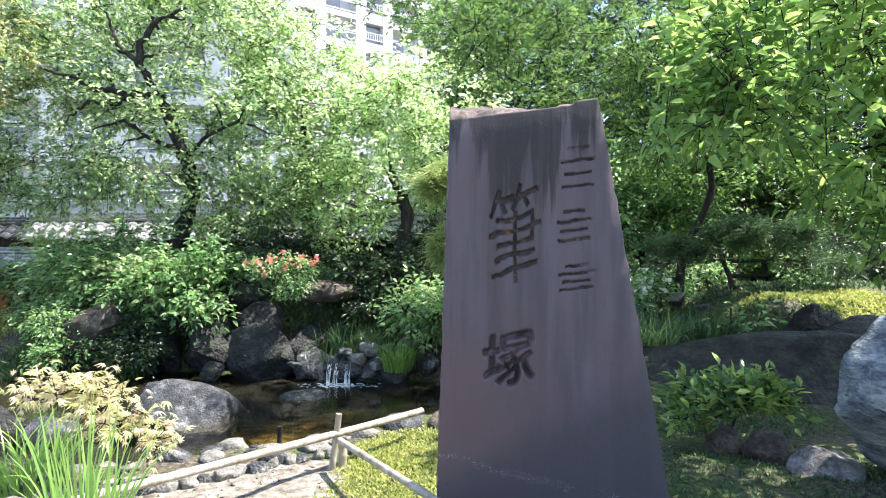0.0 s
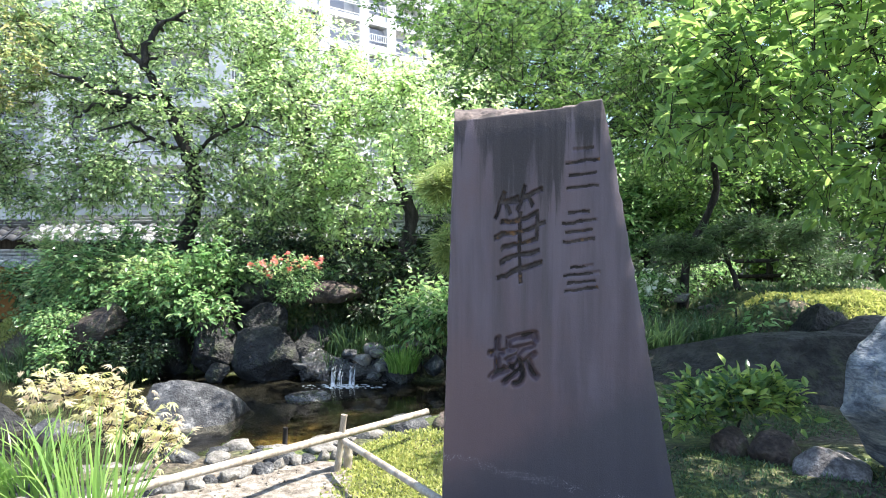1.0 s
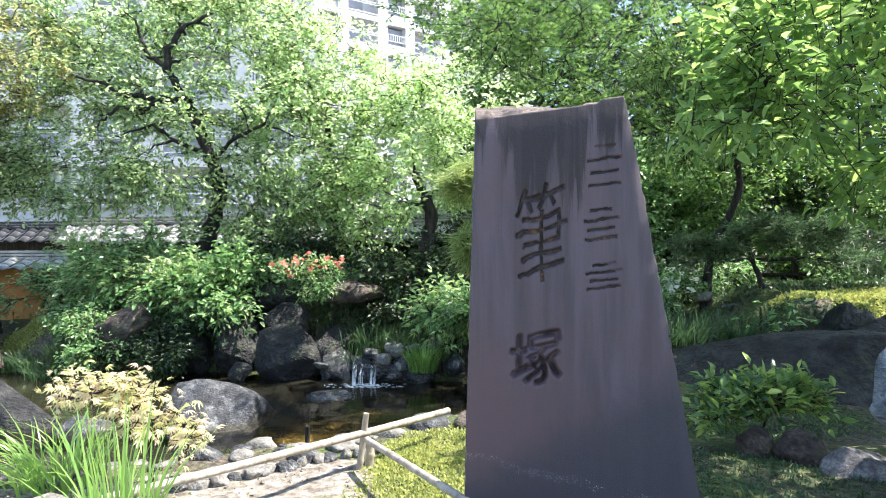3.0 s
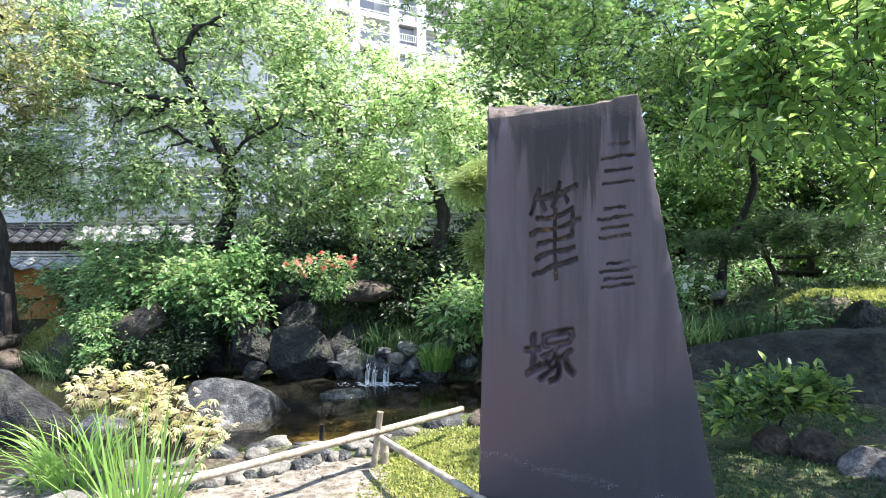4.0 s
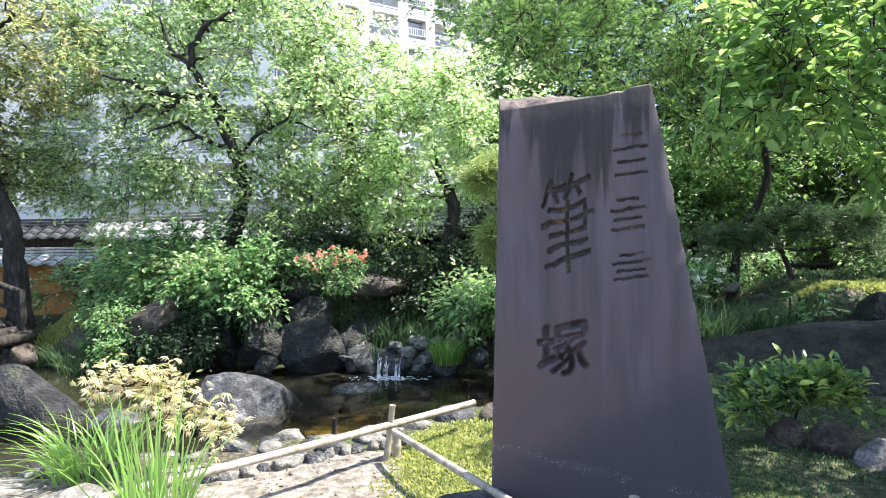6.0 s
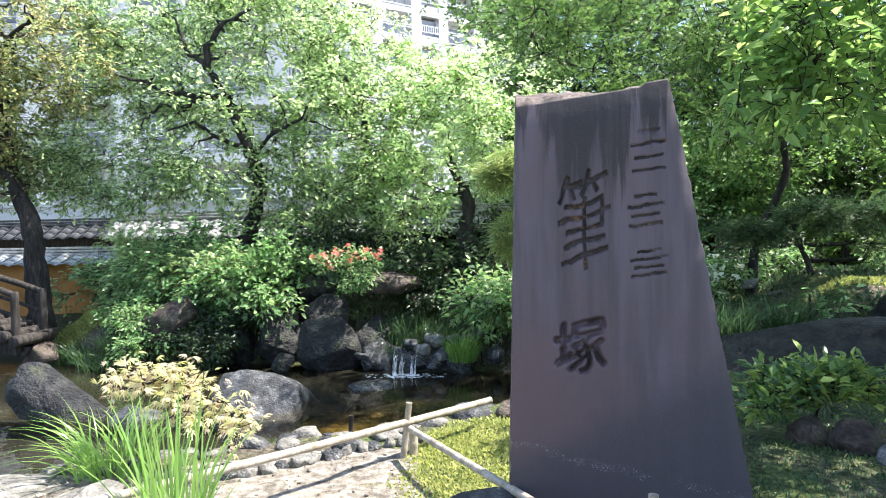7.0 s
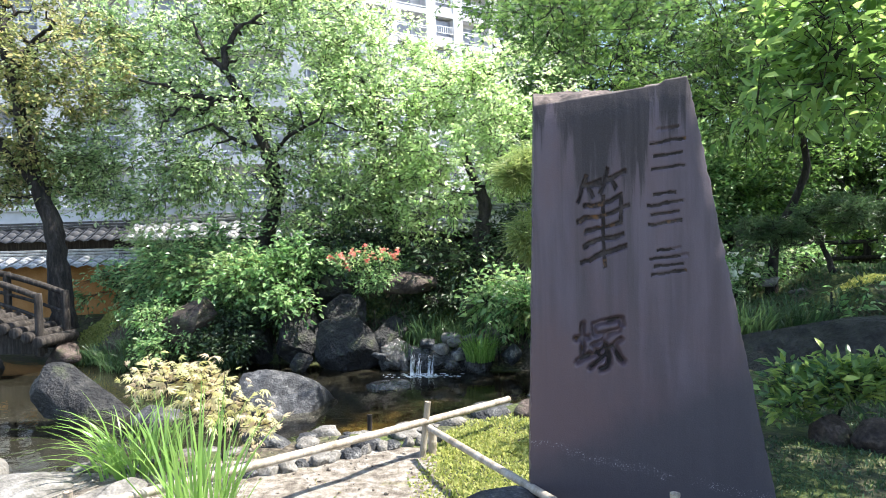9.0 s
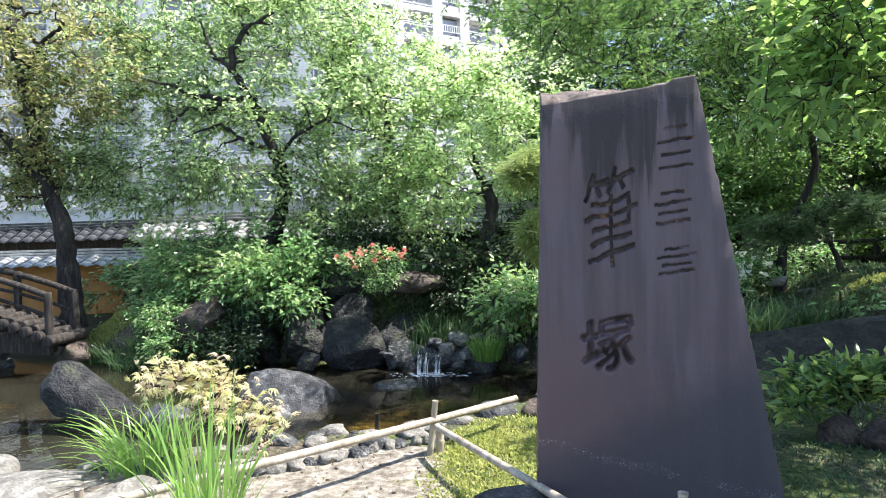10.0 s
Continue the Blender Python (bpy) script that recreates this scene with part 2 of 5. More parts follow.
def slate_material():
    """Purple-grey slate: streaks that run down, a dark water stain from the top, rusty patches."""
    m, n, l, p = nodes_of("slate of the stone")
    tc = n.new("ShaderNodeTexCoord")

    def grain(scale, detail, stretch):
        mp = n.new("ShaderNodeMapping")
        mp.inputs["Scale"].default_value = stretch
        l.new(tc.outputs["Object"], mp.inputs[0])
        t = n.new("ShaderNodeTexNoise")
        t.inputs["Scale"].default_value, t.inputs["Detail"].default_value, t.inputs["Roughness"].default_value = scale, detail, 0.62
        l.new(mp.outputs[0], t.inputs[0])
        return t.outputs[0]

    def rng(v, a, b, c=0.0, d=1.0):
        r = n.new("ShaderNodeMapRange")
        r.interpolation_type = "SMOOTHSTEP"
        for i, k in enumerate((a, b, c, d)):
            r.inputs[i + 1].default_value = k
        l.new(v, r.inputs[0])
        return r.outputs[0]

    def math2(op, a, b):
        r = n.new("ShaderNodeMath")
        r.operation = op
        for i, k in enumerate((a, b)):
            if isinstance(k, float):
                r.inputs[i].default_value = k
            else:
                l.new(k, r.inputs[i])
        return r.outputs[0]

    def blend(f, a, b):
        r = n.new("ShaderNodeMix")
        r.data_type = "RGBA"
        l.new(f, r.inputs[0])
        for i, k in ((6, a), (7, b)):
            if isinstance(k, tuple):
                r.inputs[i].default_value = (*k, 1)
            else:
                l.new(k, r.inputs[i])
        return r.outputs[2]

    xyz = n.new("ShaderNodeSeparateXYZ")
    l.new(tc.outputs["Object"], xyz.inputs[0])
    streak = grain(3.2, 7, (3.0, 1, 0.3))
    broad = grain(1.7, 6, (1.6, 1, 0.7))
    speck = grain(160, 4, (1, 1, 1))
    col = blend(rng(streak, 0.35, 0.68), (0.062, 0.046, 0.058), (0.1, 0.079, 0.098))
    rust = math2("ADD", broad, math2("MULTIPLY", math2("SUBTRACT", 1.25, xyz.outputs[2]), 0.16))
    rust = math2("MULTIPLY", rng(rust, 0.42, 0.7), rng(xyz.outputs[0], 0.85, 0.3, 0.25, 1.0))
    col = blend(rust, col, (0.097, 0.062, 0.068))
    # damp that has risen from the foot, higher on one side
    damp = math2("SUBTRACT", xyz.outputs[2], math2("ADD", math2("MULTIPLY", xyz.outputs[0], 0.5), 0.36))
    damp = math2("ADD", damp, math2("MULTIPLY", math2("SUBTRACT", grain(2.6, 5, (1, 1, 1)), 0.5), 0.35))
    col = blend(rng(damp, 0.14, -0.1, 0.0, 0.75), col, (0.034, 0.034, 0.046))
    # rain has stained the upper part: how far down (in 0.7 m above 1.4 m) along the width
    runs = ramp_node(n, [(p_, (k, k, k)) for p_, k in ((0.0, 0.64), (0.1, 0.58), (0.18, 0.62), (0.21, 0.28), (0.3, 0.26), (0.38, 0.4), (0.43, 0.27), (0.485, 0.36), (0.5, 0.8), (0.54, 0.8), (0.56, 0.58), (0.62, 0.62), (0.66, 0.85))])
    shift = math2("ADD", xyz.outputs[0], math2("MULTIPLY", math2("SUBTRACT", grain(7.0, 4, (1, 1, 0.25)), 0.5), 0.07))
    l.new(shift, runs.inputs[0])
    deep = math2("SUBTRACT", math2("MULTIPLY", math2("SUBTRACT", xyz.outputs[2], 1.4), 1 / 0.7), runs.outputs[0])
    deep = math2("ADD", deep, math2("MULTIPLY", math2("SUBTRACT", grain(11.0, 6, (2.2, 1, 0.16)), 0.5), 1.5))
    wash = math2("MULTIPLY", rng(deep, -0.12, 0.16), 0.95)
    col = blend(wash, col, (0.017, 0.012, 0.014))
    tongue = math2("MULTIPLY", rng(grain(5.0, 4, (2.6, 1, 0.06)), 0.54, 0.62), rng(xyz.outputs[2], 0.5, 1.3, 0.0, 0.45))
    col = blend(tongue, col, (0.045, 0.034, 0.038))
    chips = math2("MULTIPLY", rng(speck, 0.59, 0.64), rng(grain(9, 5, (0.8, 1, 2.0)), 0.42, 0.52))
    along = math2("ADD", math2("SUBTRACT", xyz.outputs[2], 0.484), math2("MULTIPLY", xyz.outputs[0], 0.237))
    along = math2("ADD", along, math2("MULTIPLY", math2("SUBTRACT", grain(7, 4, (1, 1, 1)), 0.5), 0.08))
    chips = math2("MULTIPLY", chips, rng(math2("ABSOLUTE", along, 0.0), 0.024, 0.01))
    col = blend(chips, col, (0.45, 0.44, 0.45))
    col = blend(rng(speck, 0.4, 0.7, 0.0, 0.1), col, (0.14, 0.12, 0.128))
    l.new(col, p.inputs["Base Color"])
    p.inputs["Roughness"].default_value, p.inputs["Specular IOR Level"].default_value = 0.55, 0.4
    bp = n.new("ShaderNodeBump")
    bp.inputs["Strength"].default_value, bp.inputs["Distance"].default_value = 0.3, 0.004
    l.new(math2("ADD", speck, math2("MULTIPLY", streak, 1.5)), bp.inputs["Height"])
    l.new(bp.outputs[0], p.inputs["Normal"])
    return m


STELE = slate_material()
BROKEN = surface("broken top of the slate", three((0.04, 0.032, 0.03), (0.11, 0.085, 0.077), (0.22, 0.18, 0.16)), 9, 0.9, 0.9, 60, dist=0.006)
# rusty weathering, with the shade of the cuts put into the dark tone
CARVED = surface("weathered carving with painted shade", three((0.014, 0.011, 0.011), (0.03, 0.024, 0.024), (0.06, 0.048, 0.045)), 14, 0.9, 0.6, 80, second=((0.16, 0.085, 0.035), 6.0, 0.56, 0.66), dist=0.004)
GROUND, WATER = ground_material(), water_material()
GLASS, _, _, _p = nodes_of("window glass")
_p.inputs["Base Color"].default_value, _p.inputs["Roughness"].default_value = (0.3, 0.3, 0.34, 1), 0.15
FOAM, _, _, _p = nodes_of("white falling water")
_p.inputs["Base Color"].default_value, _p.inputs["Roughness"].default_value = (0.75, 0.77, 0.78, 1), 0.15
RAILING, _, _, _p = nodes_of("white painted rail")
_p.inputs["Base Color"].default_value, _p.inputs["Roughness"].default_value = (0.7, 0.7, 0.7, 1), 0.5


# ---- makers ----
def mesh_from(name, verts, faces, material, smooth=False):
    me = bpy.data.meshes.new(name)
    verts, faces = np.asarray(verts, np.float32), np.asarray(faces, np.int32)
    k = faces.shape[1]
    me.vertices.add(len(verts))
    me.vertices.foreach_set("co", verts.ravel())
    me.loops.add(faces.size)
    me.loops.foreach_set("vertex_index", faces.ravel())
    me.polygons.add(len(faces))
    me.polygons.foreach_set("loop_start", np.arange(len(faces), dtype=np.int32) * k)
    me.polygons.foreach_set("use_smooth", np.full(len(faces), smooth))
    me.update(calc_edges=True)
    me.materials.append(material)
    return me


def from_bm(name, bm, material, smooth=False):
    me = bpy.data.meshes.new(name)
    bm.to_mesh(me)
    bm.free()
    me.materials.append(material)
    if smooth:
        me.polygons.foreach_set("use_smooth", np.full(len(me.polygons), True))
    return me


def part(name, data, parent, label="", m=None):
    ob = new(name, data)
    ob.parent = parent
    if m is not None:
        ob.matrix_basis = m
    return tagged(ob, label)


def thing(name, label, category, at=(0, 0, 0), group="", kind="", data=None):
    ob = new(name, data)
    ob.location = at
    return tagged(ob, label, category, group, kind)


def smooth(a, b, x):
    t = np.clip((x - a) / (b - a), 0, 1)
    return t * t * (3 - 2 * t)


NEAR_SHORE = ((-14, -3.7, -2.4, -1.4, -1.0, -0.4, 0.0, 0.8), (3.3, 3.75, 4.4, 4.95, 5.05, 5.55, 6.0, 7.1))
FAR_SHORE = ((-14, -7, -6, -4, -2, -1.2, 0.0, 0.8), (11.0, 9.7, 8.9, 9.2, 8.9, 8.6, 8.5, 7.6))
LEVEL = -0.42


def ripple(x, y):
    return 0.5 * np.sin(1.7 * x + 0.6 * np.sin(1.1 * y)) * np.sin(1.3 * y + 0.4 * x) + 0.3 * np.sin(4.1 * x + 1.3 * y) * np.sin(3.7 * y - x) + 0.2 * np.sin(9.3 * x - 2 * y) * np.sin(8.1 * y + 3 * x)


def land(x, y):
    """Height of the ground."""
    x, y = np.asarray(x, float), np.asarray(y, float)
    near = 0.01 + 0.17 * smooth(-0.55, 0.35, x) * smooth(4.6, 3.0, y) + 0.12 * smooth(0.5, 1.2, x) * smooth(2.6, 4.0, y)
    right = 0.14 + 0.075 * np.clip(y - 4, 0, 8)
    yf = np.interp(x, *FAR_SHORE)
    yn = np.interp(x, *NEAR_SHORE)
    left_low = smooth(-5.0, -7.5, x)
    bank = -0.3 + (0.95 - 0.55 * left_low) * smooth(0, 1.9, y - yf) + 0.25 * smooth(1.5, 4, y - yf) * (1 - left_low)
    bank = bank + 0.46 * np.exp(-((x + 6.65) / 0.9) ** 2 - ((y - 9.95) / 0.6) ** 2)
    far = bank + (right - bank) * smooth(0.2, 1.6, x)
    w = smooth(-0.3, 0.8, y - (yn + yf) / 2)
    h = near * (1 - w) + far * w
    h = np.where(x > 0.8, near + (right - near) * smooth(3.8, 5.2, y), h)
    h = h + 0.42 * smooth(2.7, 3.7, x) * smooth(6.3, 7.2, y) * smooth(9.4, 8.2, y)
    h = h + 0.05 * ripple(x, y) * smooth(4.5, 6, y) + 0.012 * ripple(3 * x, 3 * y)
    inside = np.minimum(np.minimum(y - yn, yf - y), 0.75 - x)
    bed = LEVEL - 0.04 - 0.55 * smooth(0.1, 1.6, inside)
    h = h + (bed - h) * smooth(-0.55, 0.1, inside)
    return h * smooth(60, 25, np.hypot(x, y - 6))


def tubes(a, b, ra, rb, sides=5):
    """Tapered round bars from a to b as verts and quads."""
    a, b = np.asarray(a, float), np.asarray(b, float)
    d = b - a
    d = d / np.maximum(np.linalg.norm(d, axis=1, keepdims=True), 1e-9)
    up = np.where(np.abs(d[:, 2:]) > 0.9, [[1.0, 0, 0]], [[0, 0, 1.0]])
    u = np.cross(d, up)
    u /= np.linalg.norm(u, axis=1, keepdims=True)
    v = np.cross(d, u)
    ang = np.arange(sides) * 2 * np.pi / sides
    ring = np.cos(ang)[None, :, None] * u[:, None] + np.sin(ang)[None, :, None] * v[:, None]
    va = a[:, None] + ring * np.asarray(ra)[:, None, None]
    vb = b[:, None] + ring * np.asarray(rb)[:, None, None]
    verts = np.concatenate([va, vb], 1).reshape(-1, 3)
    k = np.arange(sides)
    q = np.stack([k, (k + 1) % sides, (k + 1) % sides + sides, k + sides], 1)
    faces = (q[None] + (np.arange(len(a)) * 2 * sides)[:, None, None]).reshape(-1, 4)
    return verts, faces


def chains(P, R, sides=6):
    """Swept round limbs: P (n, k, 3) points and R (n, k) radii, each limb one joined tube."""
    P, R = np.asarray(P, float), np.asarray(R, float)
    n, k, _ = P.shape
    d = P[:, -1] - P[:, 0]
    d = d / np.maximum(np.linalg.norm(d, axis=1, keepdims=True), 1e-9)
    up = np.where(np.abs(d[:, 2:]) > 0.8, [[1.0, 0, 0]], [[0, 0, 1.0]])
    u = np.cross(d, up)
    u /= np.linalg.norm(u, axis=1, keepdims=True)
    v = np.cross(d, u)
    ang = np.arange(sides) * 2 * np.pi / sides
    ring = np.cos(ang)[None, :, None] * u[:, None] + np.sin(ang)[None, :, None] * v[:, None]
    verts = (P[:, :, None] + ring[:, None] * R[:, :, None, None]).reshape(-1, 3)
    j = np.arange(sides)
    q = np.concatenate([np.stack([j, (j + 1) % sides, (j + 1) % sides + sides, j + sides], 1) + i * sides for i in range(k - 1)])
    faces = (q[None] + (np.arange(n) * k * sides)[:, None, None]).reshape(-1, 4)
    return verts, faces


def leaves(pos, along, size, rng, width=0.45, droop=0.25, lobes=0):
    """Folded leaves: two quads that meet at the midrib; with lobes, a hand of pointed fingers."""
    n = len(pos)
    d = along / np.maximum(np.linalg.norm(along, axis=1, keepdims=True), 1e-9)
    side = np.cross(d, rng.normal(size=(n, 3)) * 0.55 + [0, 0, 1.0])
    side /= np.maximum(np.linalg.norm(side, axis=1, keepdims=True), 1e-9)
    nor = np.cross(side, d)
    L = (size * rng.uniform(0.6, 1.25, n))[:, None]
    if lobes:
        vs, fs = [], []
        for j in range(lobes):
            a = (j - (lobes - 1) / 2) * (0.62 if lobes < 6 else 0.5)
            dd = d * np.cos(a) + side * np.sin(a)
            ss = np.cross(dd, nor)
            l = L * (1 - (0.22 if lobes < 6 else 0.17) * abs(j - (lobes - 1) / 2))
            v = np.stack([pos, pos + dd * l * 0.42 + ss * l * 0.1, pos + dd * l - nor * l * droop, pos + dd * l * 0.42 - ss * l * 0.1], 1)
            vs.append(v)
        # one island a leaf: the fingers share the base
        base = pos[:, None]
        verts = np.concatenate([base] + [v[:, 1:] for v in vs], 1)
        k = 1 + 3 * lobes
        q = np.array([[0, 1 + 3 * j, 2 + 3 * j, 3 + 3 * j] for j in range(lobes)])
        return verts.reshape(-1, 3), (q[None] + (np.arange(n) * k)[:, None, None]).reshape(-1, 4)
    w = width * L / 2
    mid = pos + d * L * 0.5
    v = np.stack([pos, mid - nor * L * droop * 0.3, pos + d * L - nor * L * droop,
                  pos + d * L * 0.35 + side * w + nor * w * 0.35, pos + d * L * 0.72 + side * w * 0.75 + nor * w * 0.1 - nor * L * droop * 0.4,
                  pos + d * L * 0.35 - side * w + nor * w * 0.35, pos + d * L * 0.72 - side * w * 0.75 + nor * w * 0.1 - nor * L * droop * 0.4], 1)
    off = (np.arange(n) * 7)[:, None, None]
    tri = np.concatenate([np.array([[0, 1, 3], [3, 1, 4], [1, 2, 4], [0, 5, 1], [5, 6, 1], [1, 6, 2]])])
    return v.reshape(-1, 3), (tri[None] + off).reshape(-1, 3)


def in_blobs(blobs, n, rng, shell=0.35):
    """Points in a union of ellipsoids (centre, radii), thicker towards the outside."""
    vol = np.array([b[3] * b[4] * b[5] for b in blobs]) ** 0.8
    pick = rng.choice(len(blobs), n, p=vol / vol.sum())
    c = np.array([b[:3] for b in blobs])[pick]
    r = np.array([b[3:6] for b in blobs])[pick]
    d = rng.normal(size=(n, 3))
    d /= np.linalg.norm(d, axis=1, keepdims=True)
    return c + d * r * (rng.uniform(shell, 1, n) ** 0.6)[:, None]


def plant(name, label, category, base, trunk, blobs, clumps, per, leaf, leaf_mat, seed, r0=0.12, spread=0.3, lobes=0, bark=None, width=0.45, group="", twig=0.35, droop=0.25, limbs_name="trunk", crown_name="crown", tw=6, limb=0.014, lift=-0.1, low=None, flowers=None, boughs=(), shoots=0):
    """Tree or bush: a trunk of given points, limbs that fork towards clumps of the crown, twigs with leaves."""
    rng = np.random.default_rng(seed)
    root = thing(name, label, category, base, group)
    o = np.array(base, float)
    pts = [np.array(p, float) for p in trunk]
    ext = [2 * pts[0] - pts[1]] + pts + [2 * pts[-1] - pts[-2]]
    node = []
    for p0, p1, p2, p3 in zip(ext, ext[1:], ext[2:], ext[3:]):
        for j in range(6):
            t = j / 6
            node.append(0.5 * (2 * p1 + (p2 - p0) * t + (2 * p0 - 5 * p1 + 4 * p2 - p3) * t * t + (3 * p1 - p0 - 3 * p2 + p3) * t ** 3) + rng.normal(size=3) * r0 * 0.07)
    node.append(pts[-1])
    node = np.array(node)
    rad = r0 * (1 - 0.6 * np.linspace(0, 1, len(node)) ** 0.8) * (1 + 0.08 * rng.normal(size=len(node)))
    rad[:2] *= 1.25
    tv, tf = chains(node[None] - o, rad[None], 12)
    CP, CR = [], []
    start = max(1, len(node) // 2)
    cl = in_blobs(blobs, clumps, rng)
    if low is not None:
        cl = cl[cl[:, 2] > low]
    order = np.argsort(np.linalg.norm(cl - pts[-1], axis=1))
    nodes = np.array(node[start:]); nrad = np.array(rad[start:])
    for r, line in boughs:
        line = np.array(line, float)
        fine = np.stack([np.interp(np.linspace(0, len(line) - 1, 16), np.arange(len(line)), line[:, a]) for a in range(3)], 1)
        fine[1:] += rng.normal(size=(15, 3)) * r * 0.28
        taper = np.linspace(r, r * 0.35, 16)
        bv, bf = chains(fine[None] - o, taper[None], 9)
        tf = np.concatenate([tf, bf + len(tv)])
        tv = np.concatenate([tv, bv])
        nodes, nrad = np.vstack([nodes, fine[2:]]), np.append(nrad, taper[2:])
    for i in order:
        d = np.linalg.norm(nodes - cl[i], axis=1)
        j = np.argmin(d + 0.35 * np.abs(nodes[:, 2] - cl[i][2] + 0.2 * d))
        p, r, q = nodes[j], nrad[j], cl[i]
        r1 = max(0.006, min(r * 0.72, limb * np.sqrt(r0 / 0.1) * (0.6 + d[j])))
        m1 = p + (q - p) * 0.4 + rng.normal(size=3) * d[j] * 0.13
        m2 = p + (q - p) * 0.75 + rng.normal(size=3) * d[j] * 0.1
        ra, rb = r1 * 1.0, max(0.004, r1 * 0.45)
        CP.append([p, p + (m1 - p) * 0.5 + rng.normal(size=3) * d[j] * 0.05, m1, (m1 + m2) / 2 + rng.normal(size=3) * d[j] * 0.05, m2, q])
        CR.append([ra * 1.15, ra * 0.95, ra * 0.85, ra * 0.75, ra * 0.65, rb])
        nodes = np.vstack([nodes, m1, m2, q]); nrad = np.append(nrad, [ra * 0.8, ra * 0.62, rb])
    # twigs
    n = len(cl)
    c = np.repeat(cl, tw, 0)
    away = c - np.array(blobs)[:, :3].mean(0)
    away /= np.maximum(np.linalg.norm(away, axis=1, keepdims=True), 1e-6)
    dirs = rng.normal(size=(n * tw, 3)) + away * 0.7 + [0, 0, 0.15]
    dirs /= np.linalg.norm(dirs, axis=1, keepdims=True)
    length = rng.uniform(0.5, 1.2, n * tw) * twig
    tip = c + dirs * length[:, None] - np.array([[0, 0, 1.0]]) * (0.12 * length)[:, None]
    lv, lf = chains(np.array(CP) - o, CR, 7)
    wv, wf = tubes(c - o, tip - o, np.full(len(c), 0.004), np.full(len(c), 0.0018), 4)
    v = np.concatenate([tv, lv, wv])
    f = np.concatenate([tf, lf + len(tv), wf + len(tv) + len(lv)])
    part(limbs_name, mesh_from(limbs_name, v, f, bark or BARK, True), root)
    k = max(1, per // tw)
    s = np.tile(np.linspace(0.15, 1.0, k), n * tw)
    cc, tt = np.repeat(c, k, 0), np.repeat(tip, k, 0)
    pos = cc + (tt - cc) * s[:, None] + rng.normal(size=(len(cc), 3)) * spread * 0.12
    al = np.repeat(dirs, k, 0) * [1, 1, 0.6] + rng.normal(size=(len(cc), 3)) * [0.8, 0.8, 0.35] + [0, 0, lift]
    if shoots:
        # young shoots that rise out of the crown, with leaves in turn on both sides
        a = tip[rng.choice(len(tip), shoots, replace=False)]
        rise = rng.normal(size=(shoots, 3)) * [0.35, 0.35, 0.15] + [-0.35, -0.2, 0.9]
        rise /= np.linalg.norm(rise, axis=1, keepdims=True)
        reach = rng.uniform(0.22, 0.42, shoots)
        for p, q in zip(a - o, a + rise * reach[:, None] - o):
            part("shoot", mesh_from("shoot", *tubes([p], [q], [0.005], [0.002], 5), bark or BARK, True), root)
        m = 13
        u = np.tile(np.linspace(0.05, 1.0, m), shoots)
        turn = np.tile(np.arange(m) * 2.4, shoots) + np.repeat(rng.uniform(0, 6, shoots), m)
        pos = np.concatenate([pos, np.repeat(a, m, 0) + np.repeat(rise * reach[:, None], m, 0) * u[:, None]])
        al = np.concatenate([al, np.stack([np.cos(turn), np.sin(turn), np.full(len(u), 0.25)], 1) + np.repeat(rise, m, 0) * 0.35])
    v, f = leaves(pos - o, al, leaf, rng, width, droop, lobes)
    part(crown_name, mesh_from(crown_name, v, f, leaf_mat), root)
    if flowers:
        mat, count, size, nm, lab = flowers
        high = np.argsort(-tip[:, 2] + 0.5 * tip[:, 1])[:count * 3]
        for top in tip[rng.choice(high, count, replace=False)]:
            pp = np.repeat(top[None], 8, 0) + rng.normal(size=(8, 3)) * size * 0.3
            v, f = leaves(pp - o, rng.normal(size=pp.shape) + [0, -0.5, 0.8], size, rng, 0.85, 0.1)
            part(nm, mesh_from(nm, v, f, mat), root, lab)
    return root


def tuft(name, label, category, base, count, length, width, mat, seed, radius=0.25, lean=0.5, group="", arch=0.6, aim=(0, 0), single=False):
    """Arching strap leaves from one crown."""
    rng = np.random.default_rng(seed)
    root = thing(name, label, category, base, group)
    k = 6
    ang = rng.uniform(0, 2 * np.pi, count)
    rr = radius * np.sqrt(rng.uniform(0, 1, count))
    p0 = np.stack([rr * np.cos(ang), rr * np.sin(ang), np.zeros(count)], 1)
    a2 = ang + rng.normal(size=count) * 0.7
    out = np.stack([np.cos(a2) + aim[0], np.sin(a2) + aim[1], np.zeros(count)], 1)
    L = length * rng.uniform(0.55, 1.1, count)
    ln = lean * rng.uniform(0.2, 1.2, count)
    side = np.stack([-np.sin(a2), np.cos(a2), np.zeros(count)], 1)
    tw = rng.normal(size=count) * 0.6
    side = side * np.cos(tw)[:, None] + out * np.sin(tw)[:, None]
    vs = []
    for i in range(k + 1):
        s = i / k
        h = (s - arch * ln * s ** 2.6) * L
        o = (ln * s ** 1.5) * L
        c = p0 + out * o[:, None] + np.array([[0, 0, 1.0]]) * h[:, None]
        w = width * 0.5 * (1 - s ** 2.2) + 0.0008
        vs += [c - side * w, c + side * w]
    v = np.stack(vs, 1).reshape(-1, 3)
    q = np.array([[2 * i, 2 * i + 1, 2 * i + 3, 2 * i + 2] for i in range(k)])
    f = (q[None] + (np.arange(count) * 2 * (k + 1))[:, None, None]).reshape(-1, 4)
    if single:
        w = 2 * (k + 1)
        for i in range(count):
            part("blade", mesh_from("blade", v[i * w:(i + 1) * w], q, mat, True), root)
    else:
        part("foliage", mesh_from("foliage", v, f, mat, True), root)
    return root


